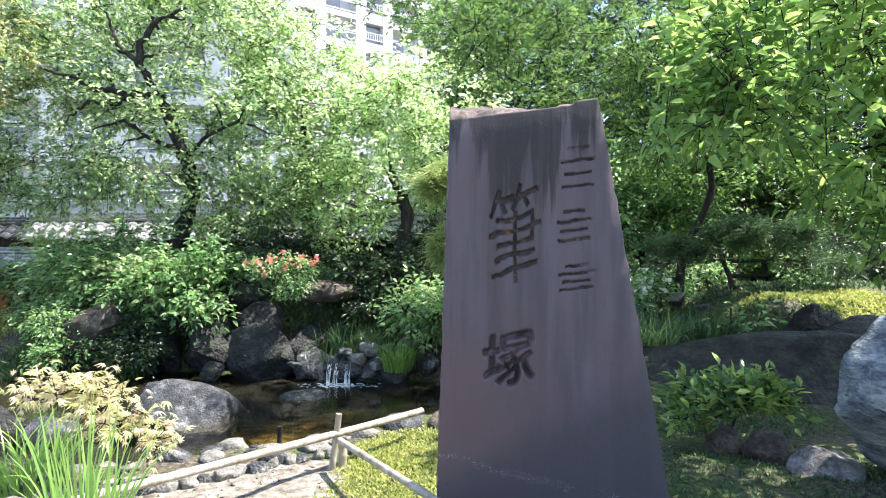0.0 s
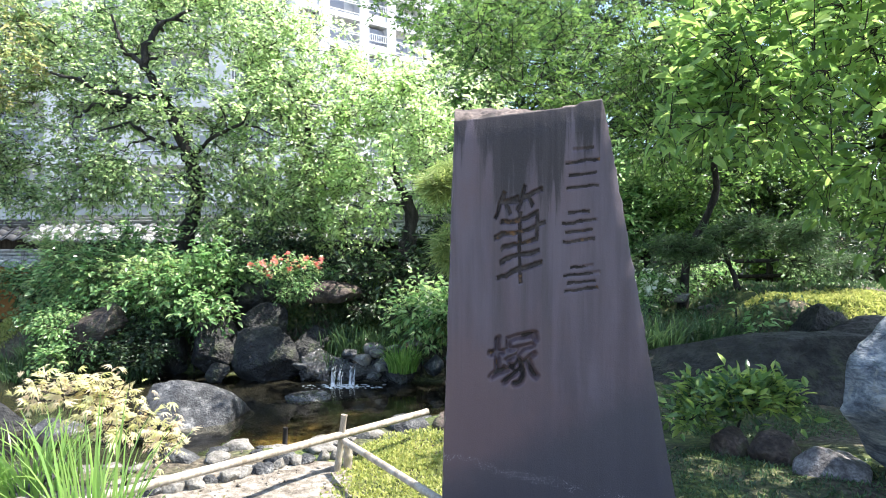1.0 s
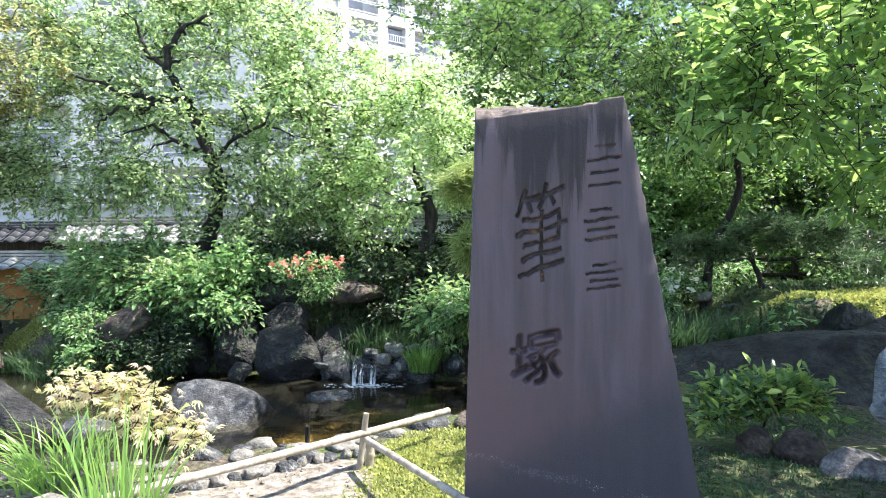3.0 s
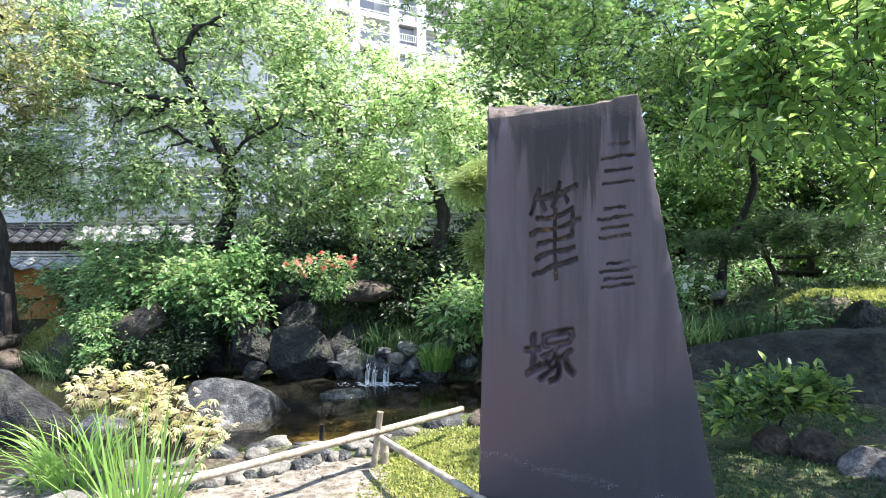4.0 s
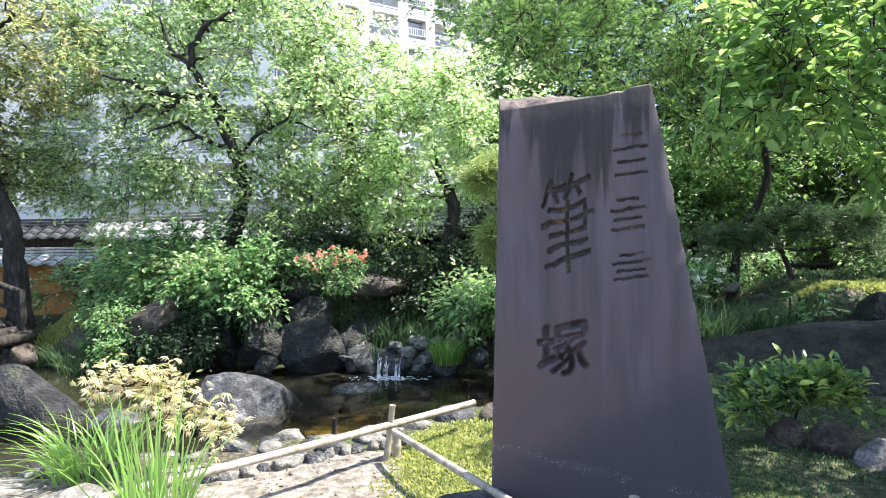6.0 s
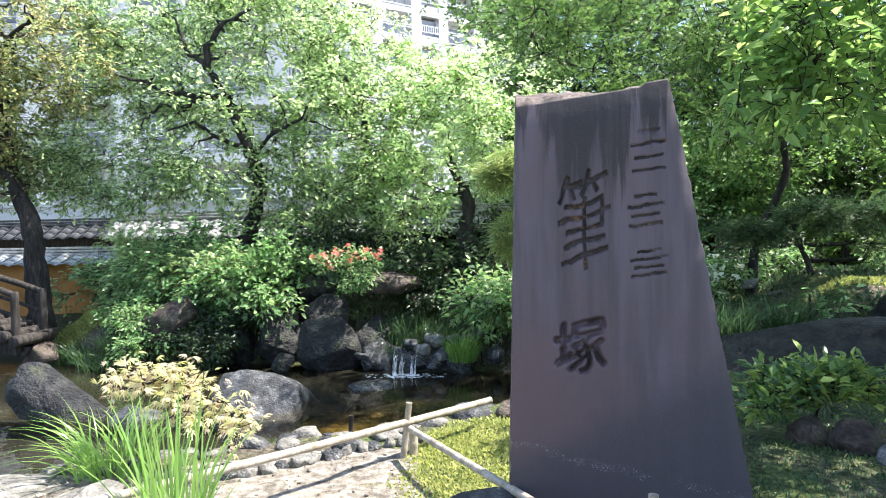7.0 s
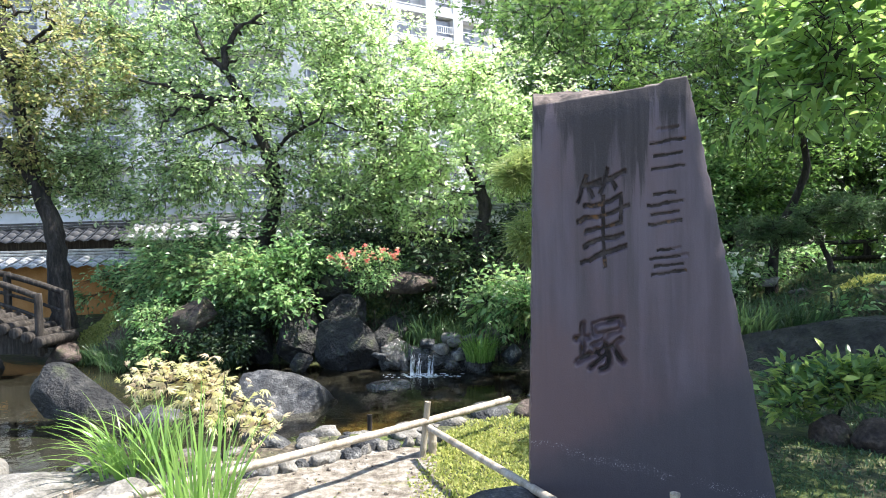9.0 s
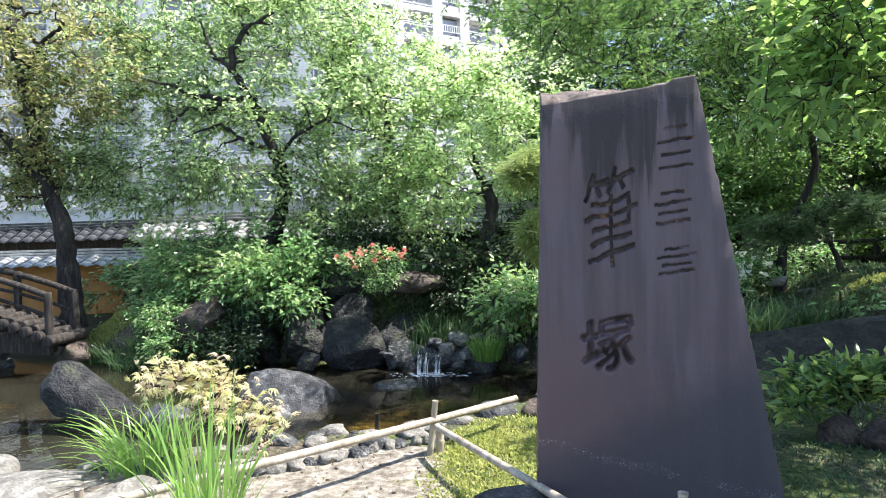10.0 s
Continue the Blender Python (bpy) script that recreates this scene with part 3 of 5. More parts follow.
def cover(name, label, spots, count, size, mat, seed, width=0.5, lean=0.7, keep=None):
    """Moss, turf or fallen leaves over patches (x, y, radius x, radius y) of the ground."""
    rng = np.random.default_rng(seed)
    area = np.array([s[2] * s[3] for s in spots])
    pick = rng.choice(len(spots), count, p=area / area.sum())
    sp = np.array(spots)[pick]
    a, r = rng.uniform(0, 2 * np.pi, count), np.sqrt(rng.uniform(0, 1, count)) * rng.uniform(0.8, 1.15, count)
    x, y = sp[:, 0] + sp[:, 2] * r * np.cos(a), sp[:, 1] + sp[:, 3] * r * np.sin(a)
    z = land(x, y)
    ok = z > LEVEL + 0.03
    pos = np.stack([x, y, z], 1)[ok]
    v, f = leaves(pos, rng.normal(size=pos.shape) * lean + [0, 0, 1.0], size, rng, width, 0.1)
    return thing(name, label, "ground cover", kind="stuff", data=mesh_from(name, v, f, mat))


def rock(name, label, at, size, seed, mat, cuts=9, rough=0.1, turn=0.0, tilt=0.0, level=4, group="", lean=0.0, parent=None, keep=0.46, strata=0.0):
    """A boulder: a ball cut by random planes, then worn and roughened."""
    rng = np.random.default_rng(seed)
    bm = bmesh.new()
    bmesh.ops.create_icosphere(bm, subdivisions=level, radius=1)
    co = np.array([v.co[:] for v in bm.verts])
    for i in range(cuts):
        n = rng.normal(size=3)
        n /= np.linalg.norm(n)
        h = rng.uniform(keep, 0.8)
        d = co @ n - h
        co = np.where(d[:, None] > 0, co - n * (d * 0.95)[:, None], co)
    off = rng.uniform(-50, 50, 3)
    for v, c in zip(bm.verts, co):
        k = Vector(c * 1.6 + off)
        n1 = noise.fractal(k, 1.0, 2.1, 5)
        n2 = noise.ridged_multi_fractal(k * 2.2, 0.9, 2.1, 5, 1.0, 2.0) - 1.2
        ledge = strata * (abs((c[2] * 2.6 + c[0] * 0.5 + 1.2 * n1 + off[0]) % 1.0 - 0.5) - 0.25)
        c = Vector(c) * (1 + rough * n1 - rough * 0.3 * n2 + ledge)
        c.x += lean * c.z
        v.co = (c.x * size[0] / 2, c.y * size[1] / 2, c.z * size[2] / 2)
    me = from_bm(name, bm, mat, True)
    m = pose(*at, tilt, 0, turn)
    if parent:
        return part(name, me, parent, label, m)
    ob = thing(name, label, "rock", group=group, data=me)
    ob.matrix_basis = m
    return ob


def box(bm, lo, hi, bevel=0.0):
    m = Matrix.Translation([(a + b) / 2 for a, b in zip(lo, hi)]) @ Matrix.Diagonal((*[b - a for a, b in zip(lo, hi)], 1))
    g = bmesh.ops.create_cube(bm, size=1, matrix=m)
    if bevel:
        es = {e for v in g["verts"] for e in v.link_edges}
        bmesh.ops.bevel(bm, geom=list(es), offset=bevel, segments=2, affect="EDGES", profile=0.6)


def one_box(name, lo, hi, mat, bevel=0.0):
    bm = bmesh.new()
    box(bm, lo, hi, bevel)
    return from_bm(name, bm, mat)


def cane(name, a, b, r, mat, seed, knots=0.32, bend=0.0):
    """A bamboo cane with swollen joints and an open end."""
    a, b = Vector(a), Vector(b)
    n = max(3, int((b - a).length / knots))
    rng = random.Random(seed)
    bm = bmesh.new()
    rings = []
    sides = 14
    d = (b - a).normalized()
    u = d.orthogonal().normalized()
    w = d.cross(u)
    stops = []
    for i in range(n + 1):
        s = (i + rng.uniform(-0.12, 0.12) * (0 < i < n)) / n
        for e, k in ((-0.012, 1.0), (-0.005, 1.1), (0.0, 1.02), (0.005, 1.1), (0.012, 1.0)):
            stops.append((min(max(s + e / (b - a).length, 0), 1), k))
    for s, k in sorted(stops):
        c = a.lerp(b, s) + Vector((0, 0, -bend * 4 * s * (1 - s)))
        rr = r * k * (1.04 - 0.1 * s)
        rings.append([bm.verts.new(c + (u * math.cos(t) + w * math.sin(t)) * rr) for t in [2 * math.pi * j / sides for j in range(sides)]])
    for p, q in zip(rings, rings[1:]):
        for j in range(sides):
            bm.faces.new((p[j], p[(j + 1) % sides], q[(j + 1) % sides], q[j]))
    for ring, dd in ((rings[0], d), (rings[-1], -d)):
        c = sum((v.co for v in ring), Vector()) / sides
        inner = [bm.verts.new(c + (v.co - c) * 0.72) for v in ring]
        deep = [bm.verts.new(v.co + dd * 0.02) for v in inner]
        for j in range(sides):
            k = (j + 1) % sides
            bm.faces.new((ring[j], ring[k], inner[k], inner[j]))
            bm.faces.new((inner[j], inner[k], deep[k], deep[j]))
        bm.faces.new(deep)
    bmesh.ops.recalc_face_normals(bm, faces=bm.faces)
    return from_bm(name, bm, mat, True)


def log(name, a, b, r, mat, seed):
    """A barked round timber with worn, rounded ends."""
    a, b = Vector(a), Vector(b)
    d = (b - a).normalized()
    u = d.orthogonal().normalized()
    w = d.cross(u)
    sides, n = 12, 7
    v, f = [], []
    stops = [(0.0, 0.0), (0.0, 0.8), (0.012, 1.0)] + [(i / n, 1.0) for i in range(1, n)] + [(0.988, 1.0), (1.0, 0.8), (1.0, 0.0)]
    for s, k in stops:
        for j in range(sides):
            t = 2 * math.pi * j / sides
            q = a.lerp(b, s) + (u * math.cos(t) + w * math.sin(t)) * r * k * (1 + 0.12 * noise.noise(Vector((math.cos(t) * 1.5 + seed, math.sin(t) * 1.5, s * 6))))
            v.append(q[:])
    for i in range(len(stops) - 1):
        for j in range(sides):
            f.append((i * sides + j, i * sides + (j + 1) % sides, (i + 1) * sides + (j + 1) % sides, (i + 1) * sides + j))
    return mesh_from(name, v, f, mat, True)


# ---- the ground, one sheet to the horizon ----
def make_ground():
    xs = np.concatenate([[-900, -300, -100, -45, -25, -18], np.arange(-14, 8, 0.07), [8.5, 9.5, 11, 14, 20, 30, 60, 150, 400, 900]])
    ys = np.concatenate([[-900, -300, -80, -30, -12, -6, -3, -1.5, 0, 1], np.arange(1.6, 13, 0.07), [13.5, 14.5, 16, 20, 28, 45, 80, 200, 500, 900]])
    X, Y = np.meshgrid(xs, ys)
    v = np.stack([X, Y, land(X, Y)], 2).reshape(-1, 3)
    i = (np.arange(len(ys) - 1)[:, None] * len(xs) + np.arange(len(xs) - 1)[None]).ravel()
    f = np.stack([i, i + 1, i + 1 + len(xs), i + len(xs)], 1)
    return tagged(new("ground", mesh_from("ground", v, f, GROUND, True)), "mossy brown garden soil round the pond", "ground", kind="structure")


make_ground()
bm = bmesh.new()
bm.faces.new([bm.verts.new((x, y, LEVEL)) for x, y in ((-16, 3.5), (1.1, 3.5), (1.1, 12.0), (-16, 12.0))])
water = tagged(new("water", from_bm("water", bm, WATER)), "dark clear pond water with brown bed", "water", kind="structure")
water.visible_shadow = False


def make_path():
    """Trodden pale gravel between the fence and the shore."""
    xs, ys = np.arange(-8, 3.0, 0.06), np.arange(-4, 4.7, 0.06)
    X, Y = np.meshgrid(xs, ys)
    Z = land(X, Y) + 0.008 + 0.006 * ripple(5 * X, 5 * Y)
    v = np.stack([X, Y, Z], 2).reshape(-1, 3)
    i = (np.arange(len(ys) - 1)[:, None] * len(xs) + np.arange(len(xs) - 1)[None]).ravel()
    cx, cy = v[i, 0], v[i, 1]
    wob = 0.06 * ripple(3 * cx, 3 * cy)
    right = -0.66 + (4.0 - cy) * 0.26 + 3.0 * smooth(1.9, 1.0, cy)
    shore = np.minimum(4.15 + 0.35 * (cx + 1.0), 4.1)
    i = i[(cx < right + wob) & (cy < shore + wob) & (cy > -3.4 + 4 * wob) & (cx > -7 + 4 * wob)]
    f = np.stack([i, i + 1, i + 1 + len(xs), i + len(xs)], 1)
    used, inv = np.unique(f, return_inverse=True)
    return tagged(new("path", mesh_from("path", v[used], inv.reshape(-1, 4), PAVING, True)), "pale sunlit gravel path beside the pond", "path", kind="structure")


make_path()


# ---- the memorial stone ----
def glyph_field(letters, box_, X, Z, wob, weight=-0.011):
    """How deep the letters are cut at each point of the face, 0 to 1; they fill the box x0, x1, z0, z1."""
    cu = bpy.data.curves.new("letters", "FONT")
    cu.body, cu.offset, cu.resolution_u = letters, weight, 3
    ob = new("letters", cu)
    bpy.context.view_layer.update()
    me = bpy.data.meshes.new_from_object(ob.evaluated_get(bpy.context.evaluated_depsgraph_get()))
    bpy.data.objects.remove(ob)
    co = np.array([v.co[:2] for v in me.vertices])
    me.calc_loop_triangles()
    tri = np.array([t.vertices[:] for t in me.loop_triangles])
    lo, hi = co.min(0), co.max(0)
    x0, x1, z0, z1 = box_
    u = (X - x0) / (x1 - x0) + wob[0]
    v = (Z - z0) / (z1 - z0) + wob[1] - 0.16 * (u - 0.5)
    px, pz = lo[0] + u * (hi[0] - lo[0]), lo[1] + v * (hi[1] - lo[1])
    out = np.zeros(X.shape)
    for a, b, c in co[tri]:
        sel = (px >= min(a[0], b[0], c[0])) & (px <= max(a[0], b[0], c[0])) & (pz >= min(a[1], b[1], c[1])) & (pz <= max(a[1], b[1], c[1]))
        if not sel.any():
            continue
        x, z = px[sel], pz[sel]
        d = [(q[0] - p[0]) * (z - p[1]) - (q[1] - p[1]) * (x - p[0]) for p, q in ((a, b), (b, c), (c, a))]
        ins = ((d[0] >= 0) & (d[1] >= 0) & (d[2] >= 0)) | ((d[0] <= 0) & (d[1] <= 0) & (d[2] <= 0))
        hit = out[sel]
        hit[ins] = 1
        out[sel] = hit
    bpy.data.meshes.remove(me)
    return out


def memorial_stone():
    ny = 10
    bot, y0, thick = 0.12, 2.8, 0.27

    def frac(p, octaves=5):
        return noise.fractal(p, 1.0, 2.0, octaves)

    def place(u, v, w):
        # u across, v from front to back, w up
        top = 1.925 + 0.08 * u + 0.014 * smooth(0.80, 0.86, u) + (0.1 - 0.12 * u) * v
        z = bot + (top - bot) * w
        h = (z - 0.16) / 1.78
        left = -0.032 + 0.062 * h
        right = 1.0 - 0.322 * h
        return left + (right - left) * u, y0 + thick * v * (1 - 0.12 * h), z

    us = np.concatenate([np.linspace(0, 0.17, 26)[:-1], np.linspace(0.17, 0.84, 250)[:-1], np.linspace(0.84, 1, 26)])
    ws = np.concatenate([np.linspace(0, 0.32, 50)[:-1], np.linspace(0.32, 0.97, 430)[:-1], np.linspace(0.97, 1, 10)])
    nx, nz = len(us) - 1, len(ws) - 1
    U, W = np.meshgrid(us, ws)
    X, Y, Z = place(U, 0.0 * U, W)
    n1 = np.array([frac(Vector((x * 5, 0, z * 5))) for x, z in zip(X.ravel(), Z.ravel())]).reshape(X.shape)
    n2 = np.array([frac(Vector((x * 22, 7, z * 22)), 3) for x, z in zip(X.ravel(), Z.ravel())]).reshape(X.shape)
    # two large characters, and plain bars in place of the name beside them
    wob = (0.045 * n1 + 0.008 * n2, 0.045 * np.roll(n1, 60, 1) + 0.006 * n2)
    inked = glyph_field("\u7b46", (0.2, 0.41, 1.225, 1.645), X, Z, wob, -0.008)
    plain = glyph_field("\u585a", (0.175, 0.392, 0.785, 1.015), X, Z, wob, 0.004)
    for _ in range(7):
        plain = (plain + np.roll(plain, 1, 0) + np.roll(plain, -1, 0) + np.roll(plain, 1, 1) + np.roll(plain, -1, 1)) / 5
    cut = np.maximum(inked, 2.2 * plain)
    for cx, cz, w, h in ((0.575, 1.72, 0.15, 0.2), (0.56, 1.47, 0.15, 0.15), (0.57, 1.25, 0.155, 0.12)):
        for r in range(4):
            ww, z = w * (0.62, 1.0, 0.78, 0.9)[r], cz + h * (0.42 - 0.27 * r)
            inked = np.maximum(inked, 0.55 * ((np.abs(X + 0.006 * n1 - cx) < ww / 2) & (np.abs(Z + 0.006 * n2 - z - 0.12 * (X - cx)) < 0.0062)))
    # where strokes are coloured dark; on the second character this paints shade only
    stroke_dark = np.maximum(inked * (0.75 + 0.5 * n1), plain * (0.02 + 1.0 * n1))
    depth = np.maximum(cut, inked)
    for _ in range(3):
        depth = (depth + np.roll(depth, 1, 0) + np.roll(depth, -1, 0) + np.roll(depth, 1, 1) + np.roll(depth, -1, 1)) / 5
    edge = np.minimum(np.minimum(U, 1 - U), 1 - W) * 14
    Y = Y + 0.012 * np.clip(1 - edge, 0, 1) ** 2 + 0.0016 * n1 + 0.0004 * n2 + 0.013 * depth * (1 + 0.5 * n1)
    rag = np.where((U == 0) | (U == 1), 0.006 * n2, 0)
    X = X + rag
    front = np.stack([X, Y, Z], 2).reshape(-1, 3)
    i = (np.arange(nz)[:, None] * (nx + 1) + np.arange(nx)[None]).ravel()
    ff = np.stack([i, i + 1, i + nx + 2, i + nx + 1], 1)
    # sides, top and back hang on the front's outline
    ring = [k * (nx + 1) for k in range(nz + 1)] + [nz * (nx + 1) + k for k in range(1, nx + 1)] + [k * (nx + 1) + nx for k in range(nz - 1, -1, -1)]
    uv = [(0.0, float(ws[k])) for k in range(nz + 1)] + [(float(us[k]), 1.0) for k in range(1, nx + 1)] + [(1.0, float(ws[k])) for k in range(nz - 1, -1, -1)]
    verts, faces = [front], [ff]
    prev = np.array(ring)
    count = len(front)
    for j in range(1, ny + 1):
        row = []
        for (u, w), r in zip(uv, ring):
            x, y, z = place(u, j / ny, w)
            k = frac(Vector((x * 6, y * 13, z * 6)))
            if w == 1.0:
                z += 0.03 * k + 0.012 * math.sin(math.pi * j / ny) * (1 - u)
                z += front[r][2] - place(u, 0.0, w)[2]
            else:
                x += 0.004 * k + (front[r][0] - place(u, 0.0, w)[0]) * (1 - j / ny)
            row.append((float(x), float(y), float(z)))
        verts.append(np.array(row))
        cur = np.arange(count, count + len(ring))
        faces.append(np.stack([prev[:-1], prev[1:], cur[1:], cur[:-1]], 1))
        prev = cur
        count += len(ring)
    me = mesh_from("memorial_stone", np.concatenate(verts), np.concatenate(faces), STELE, True)
    me.materials.append(CARVED)
    cutface = stroke_dark.ravel()[i] > 0.36
    idx = np.zeros(len(me.polygons), np.int32)
    idx[:len(ff)][cutface] = 1
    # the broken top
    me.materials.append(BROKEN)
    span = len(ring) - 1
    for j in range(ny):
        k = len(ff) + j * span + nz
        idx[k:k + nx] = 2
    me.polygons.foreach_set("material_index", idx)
    # back
    bm = bmesh.new()
    bm.from_mesh(me)
    bm.verts.ensure_lookup_table()
    bm.faces.new([bm.verts[k] for k in prev])
    bmesh.ops.recalc_face_normals(bm, faces=bm.faces)
    bm.to_mesh(me)
    bm.free()
    return thing("memorial_stone", "tall tapered dark slate memorial stone with carved writing", "memorial stone", data=me)


stone = memorial_stone()
rock("footing_stone", "grey flat footing stone at the memorial's foot", (-0.13, 2.74, 0.17), (0.5, 0.42, 0.24), 41, ROCK_GREY, 8, level=3)
rock("footing_stone", "grey flat footing stone at the memorial's foot", (1.0, 2.66, 0.14), (0.45, 0.35, 0.2), 42, ROCK_DARK, 8, level=3)

# ---- low bamboo fence round the stone ----
FO = Vector((-0.633, 4.0, 0.0))
RAIL_A, RAIL_B = (-0.62, 3.94, 0.21), (0.42, 1.98, 0.345)
fence = thing("bamboo_fence", "low fence of pale weathered bamboo canes on short posts", "fence", FO)


def on_fence(name, a, b, r, seed, label="", bend=0.0):
    return part(name, cane(name, Vector(a) - FO, Vector(b) - FO, r, BAMBOO, seed, 0.36, bend), fence, label)


on_fence("rail", (-0.15, 4.62, 0.215), (-2.05, 2.19, 0.33), 0.022, 1, bend=0.008)
on_fence("rail", RAIL_A, RAIL_B, 0.019, 2)
on_fence("post", (-0.69, 3.985, -0.08), (-0.632, 3.985, 0.36), 0.02, 3)
on_fence("post", (-0.625, 4.05, -0.08), (-0.618, 4.05, 0.17), 0.028, 4, "short grey stump behind the corner post")
on_fence("post", (0.465, 2.35, 0.0), (0.475, 2.35, 0.455), 0.018, 5)
on_fence("post", (-2.03, 2.6, -0.05), (-2.02, 2.6, 0.32), 0.02, 6)
thing("stake", "grey weathered wooden stake in the pond edge", "stake", data=cane("stake", (-1.27, 5.03, -0.5), (-1.25, 5.03, -0.01), 0.02, WOOD, 7))


# ---- boulders and stones ----
def at(x, y, dz=0.0):
    return (x, y, float(land(x, y)) + dz)


rock("boulder", "large grey lichened boulder half sunk in the pond", (-2.72, 6.85, -0.5), (1.4, 1.1, 0.98), 11, ROCK_GREY, 8, 0.06, 10, keep=0.64, lean=-0.28, level=5)
rock("boulder", "dark pointed boulder standing in the pond", (-4.5, 6.5, -0.5), (1.35, 0.9, 1.36), 12, ROCK_DARK, 15, 0.08, -8, keep=0.45, lean=-0.6, level=5)
rock("boulder", "low grey stone in the shallow water", (-3.8, 6.4, -0.45), (0.6, 0.6, 0.42), 13, ROCK_GREY, 8)
rock("boulder", "big blue-grey rough boulder beside the shrub", (2.5, 3.12, 0.54), (1.15, 1.0, 1.2), 14, ROCK_BLUE, 12, 0.1, 15, lean=-0.1, level=5, strata=0.05)
rock("flat_rock", "broad sloping outcrop of dark rock behind the shrub", (2.65, 5.5, 0.2), (3.1, 1.8, 0.95), 15, ROCK_DARK, 9, 0.07, -4, level=5, strata=0.05, lean=0.35, keep=0.55)
rock("edging_stone", "brown edging stone under the shrub", (1.6, 3.74, 0.25), (0.26, 0.26, 0.24), 16, ROCK_BROWN, 8, 0.06, keep=0.6)
rock("edging_stone", "rounded brown edging stone under the shrub", (1.8, 3.6, 0.22), (0.34, 0.3, 0.3), 17, ROCK_BROWN, 8, 0.06, keep=0.6)
rock("edging_stone", "speckled grey edging stone in the row", (1.99, 3.36, 0.2), (0.44, 0.36, 0.36), 18, ROCK_SPECK, 9, 0.07, keep=0.55)
rock("bank_rock", "layered dark rock at the water's edge", (-3.3, 9.15, -0.1), (1.0, 0.8, 1.1), 21, ROCK_DARK, 16, 0.07, 10, keep=0.42, level=5, strata=0.1)
rock("bank_rock", "bulky dark rock with a mossy face at the water", (-2.45, 8.85, -0.12), (1.0, 0.75, 0.98), 22, ROCK_DARK, 16, 0.08, 20, keep=0.46, level=5, lean=-0.12, strata=0.05)
rock("bank_rock", "squarish dark rock with a flat top", (-2.62, 9.5, 0.2), (0.95, 0.7, 0.72), 23, ROCK_DARK, 14, 0.06, keep=0.5, level=5, strata=0.05)
rock("bank_rock", "small pointed dark rock between the large ones", (-3.08, 8.72, -0.3), (0.36, 0.3, 0.42), 24, ROCK_DARK, 12, 0.06, keep=0.5)
rock("bank_rock", "dark rock with moss low on the bank", (-3.95, 9.35, -0.15), (0.8, 0.8, 0.75), 38, ROCK_DARK, 16, 0.08, keep=0.42, level=5, strata=0.08)
rock("bank_rock", "reddish brown rock under the azalea", (-1.6, 9.45, 0.68), (1.1, 0.7, 0.4), 25, ROCK_BROWN, 12, 0.08, strata=0.06)
rock("bank_rock", "dark rock in shade on the bank", (-3.0, 9.85, 0.6), (1.5, 0.8, 0.65), 26, ROCK_DARK, 14, 0.1, keep=0.42, strata=0.06)
rock("bank_rock", "sloping brown rock among shrubs", (-4.85, 9.0, 0.2), (1.3, 0.75, 0.95), 27, ROCK_BROWN, 16, 0.08, keep=0.42, lean=0.35, level=5, strata=0.07)
rock("bank_rock", "dark rock beside the falls", (-1.9, 9.15, -0.08), (0.62, 0.6, 0.75), 33, ROCK_DARK, 14, 0.08, keep=0.45, strata=0.06)
rock("pond_rock", "low dark wet stone below the falls", (-1.72, 7.75, -0.44), (0.68, 0.5, 0.3), 28, ROCK_WET, 9, 0.07)
rock("fall_rock", "wet stone of the little waterfall", (-1.25, 8.85, -0.32), (0.9, 0.55, 0.5), 29, ROCK_WET, 8, 0.16)
rock("fall_rock", "wet stone of the little waterfall", (-0.75, 8.75, -0.35), (0.7, 0.6, 0.6), 30, ROCK_WET, 8, 0.16)
rock("fall_rock", "wet stone of the little waterfall", (-1.75, 8.9, -0.3), (0.55, 0.5, 0.55), 34, ROCK_WET, 8, 0.16)
rock("fall_rock", "small pale wet stone beside the falls", (-0.2, 8.6, -0.2), (0.3, 0.3, 0.3), 35, ROCK_GREY, 8)
rock("hill_rock", "dark hollow rock below the mossy mound", (3.72, 6.65, 0.52), (0.95, 0.7, 0.66), 31, ROCK_DARK, 16, 0.12, keep=0.4, level=5, strata=0.12)
rock("hill_rock", "dark rock at the top of the outcrop", (4.1, 6.2, 0.42), (1.1, 0.8, 0.7), 32, ROCK_DARK, 14, 0.1, keep=0.45, level=5, strata=0.06)
rock("hill_rock", "small pale stone on the slope", (2.85, 8.1, 0.74), (0.34, 0.25, 0.14), 39, ROCK_PALE, 9, level=3)
rock("hill_rock", "pale flat stone on the slope", (3.35, 8.0, 0.62), (0.75, 0.4, 0.16), 36, ROCK_PALE, 9, level=3)
rock("hill_rock", "pale grey rock by the far rails", (6.0, 10.4, 0.9), (1.1, 0.6, 0.5), 37, ROCK_GREY, 9, level=3)
rock("flat_stone", "pale flat sunlit stone at the pond edge", (-2.95, 3.35, -0.02), (0.75, 0.55, 0.22), 43, ROCK_PALE, 6, 0.04)
rock("flat_stone", "pale rounded sunlit stone at the pond edge", (-2.3, 3.28, -0.01), (0.55, 0.4, 0.26), 44, ROCK_PALE, 5, 0.04)
rock("flat_stone", "pale flat sunlit stone at the pond edge", (-3.7, 3.7, -0.05), (0.8, 0.6, 0.25), 45, ROCK_PALE, 6, 0.04)
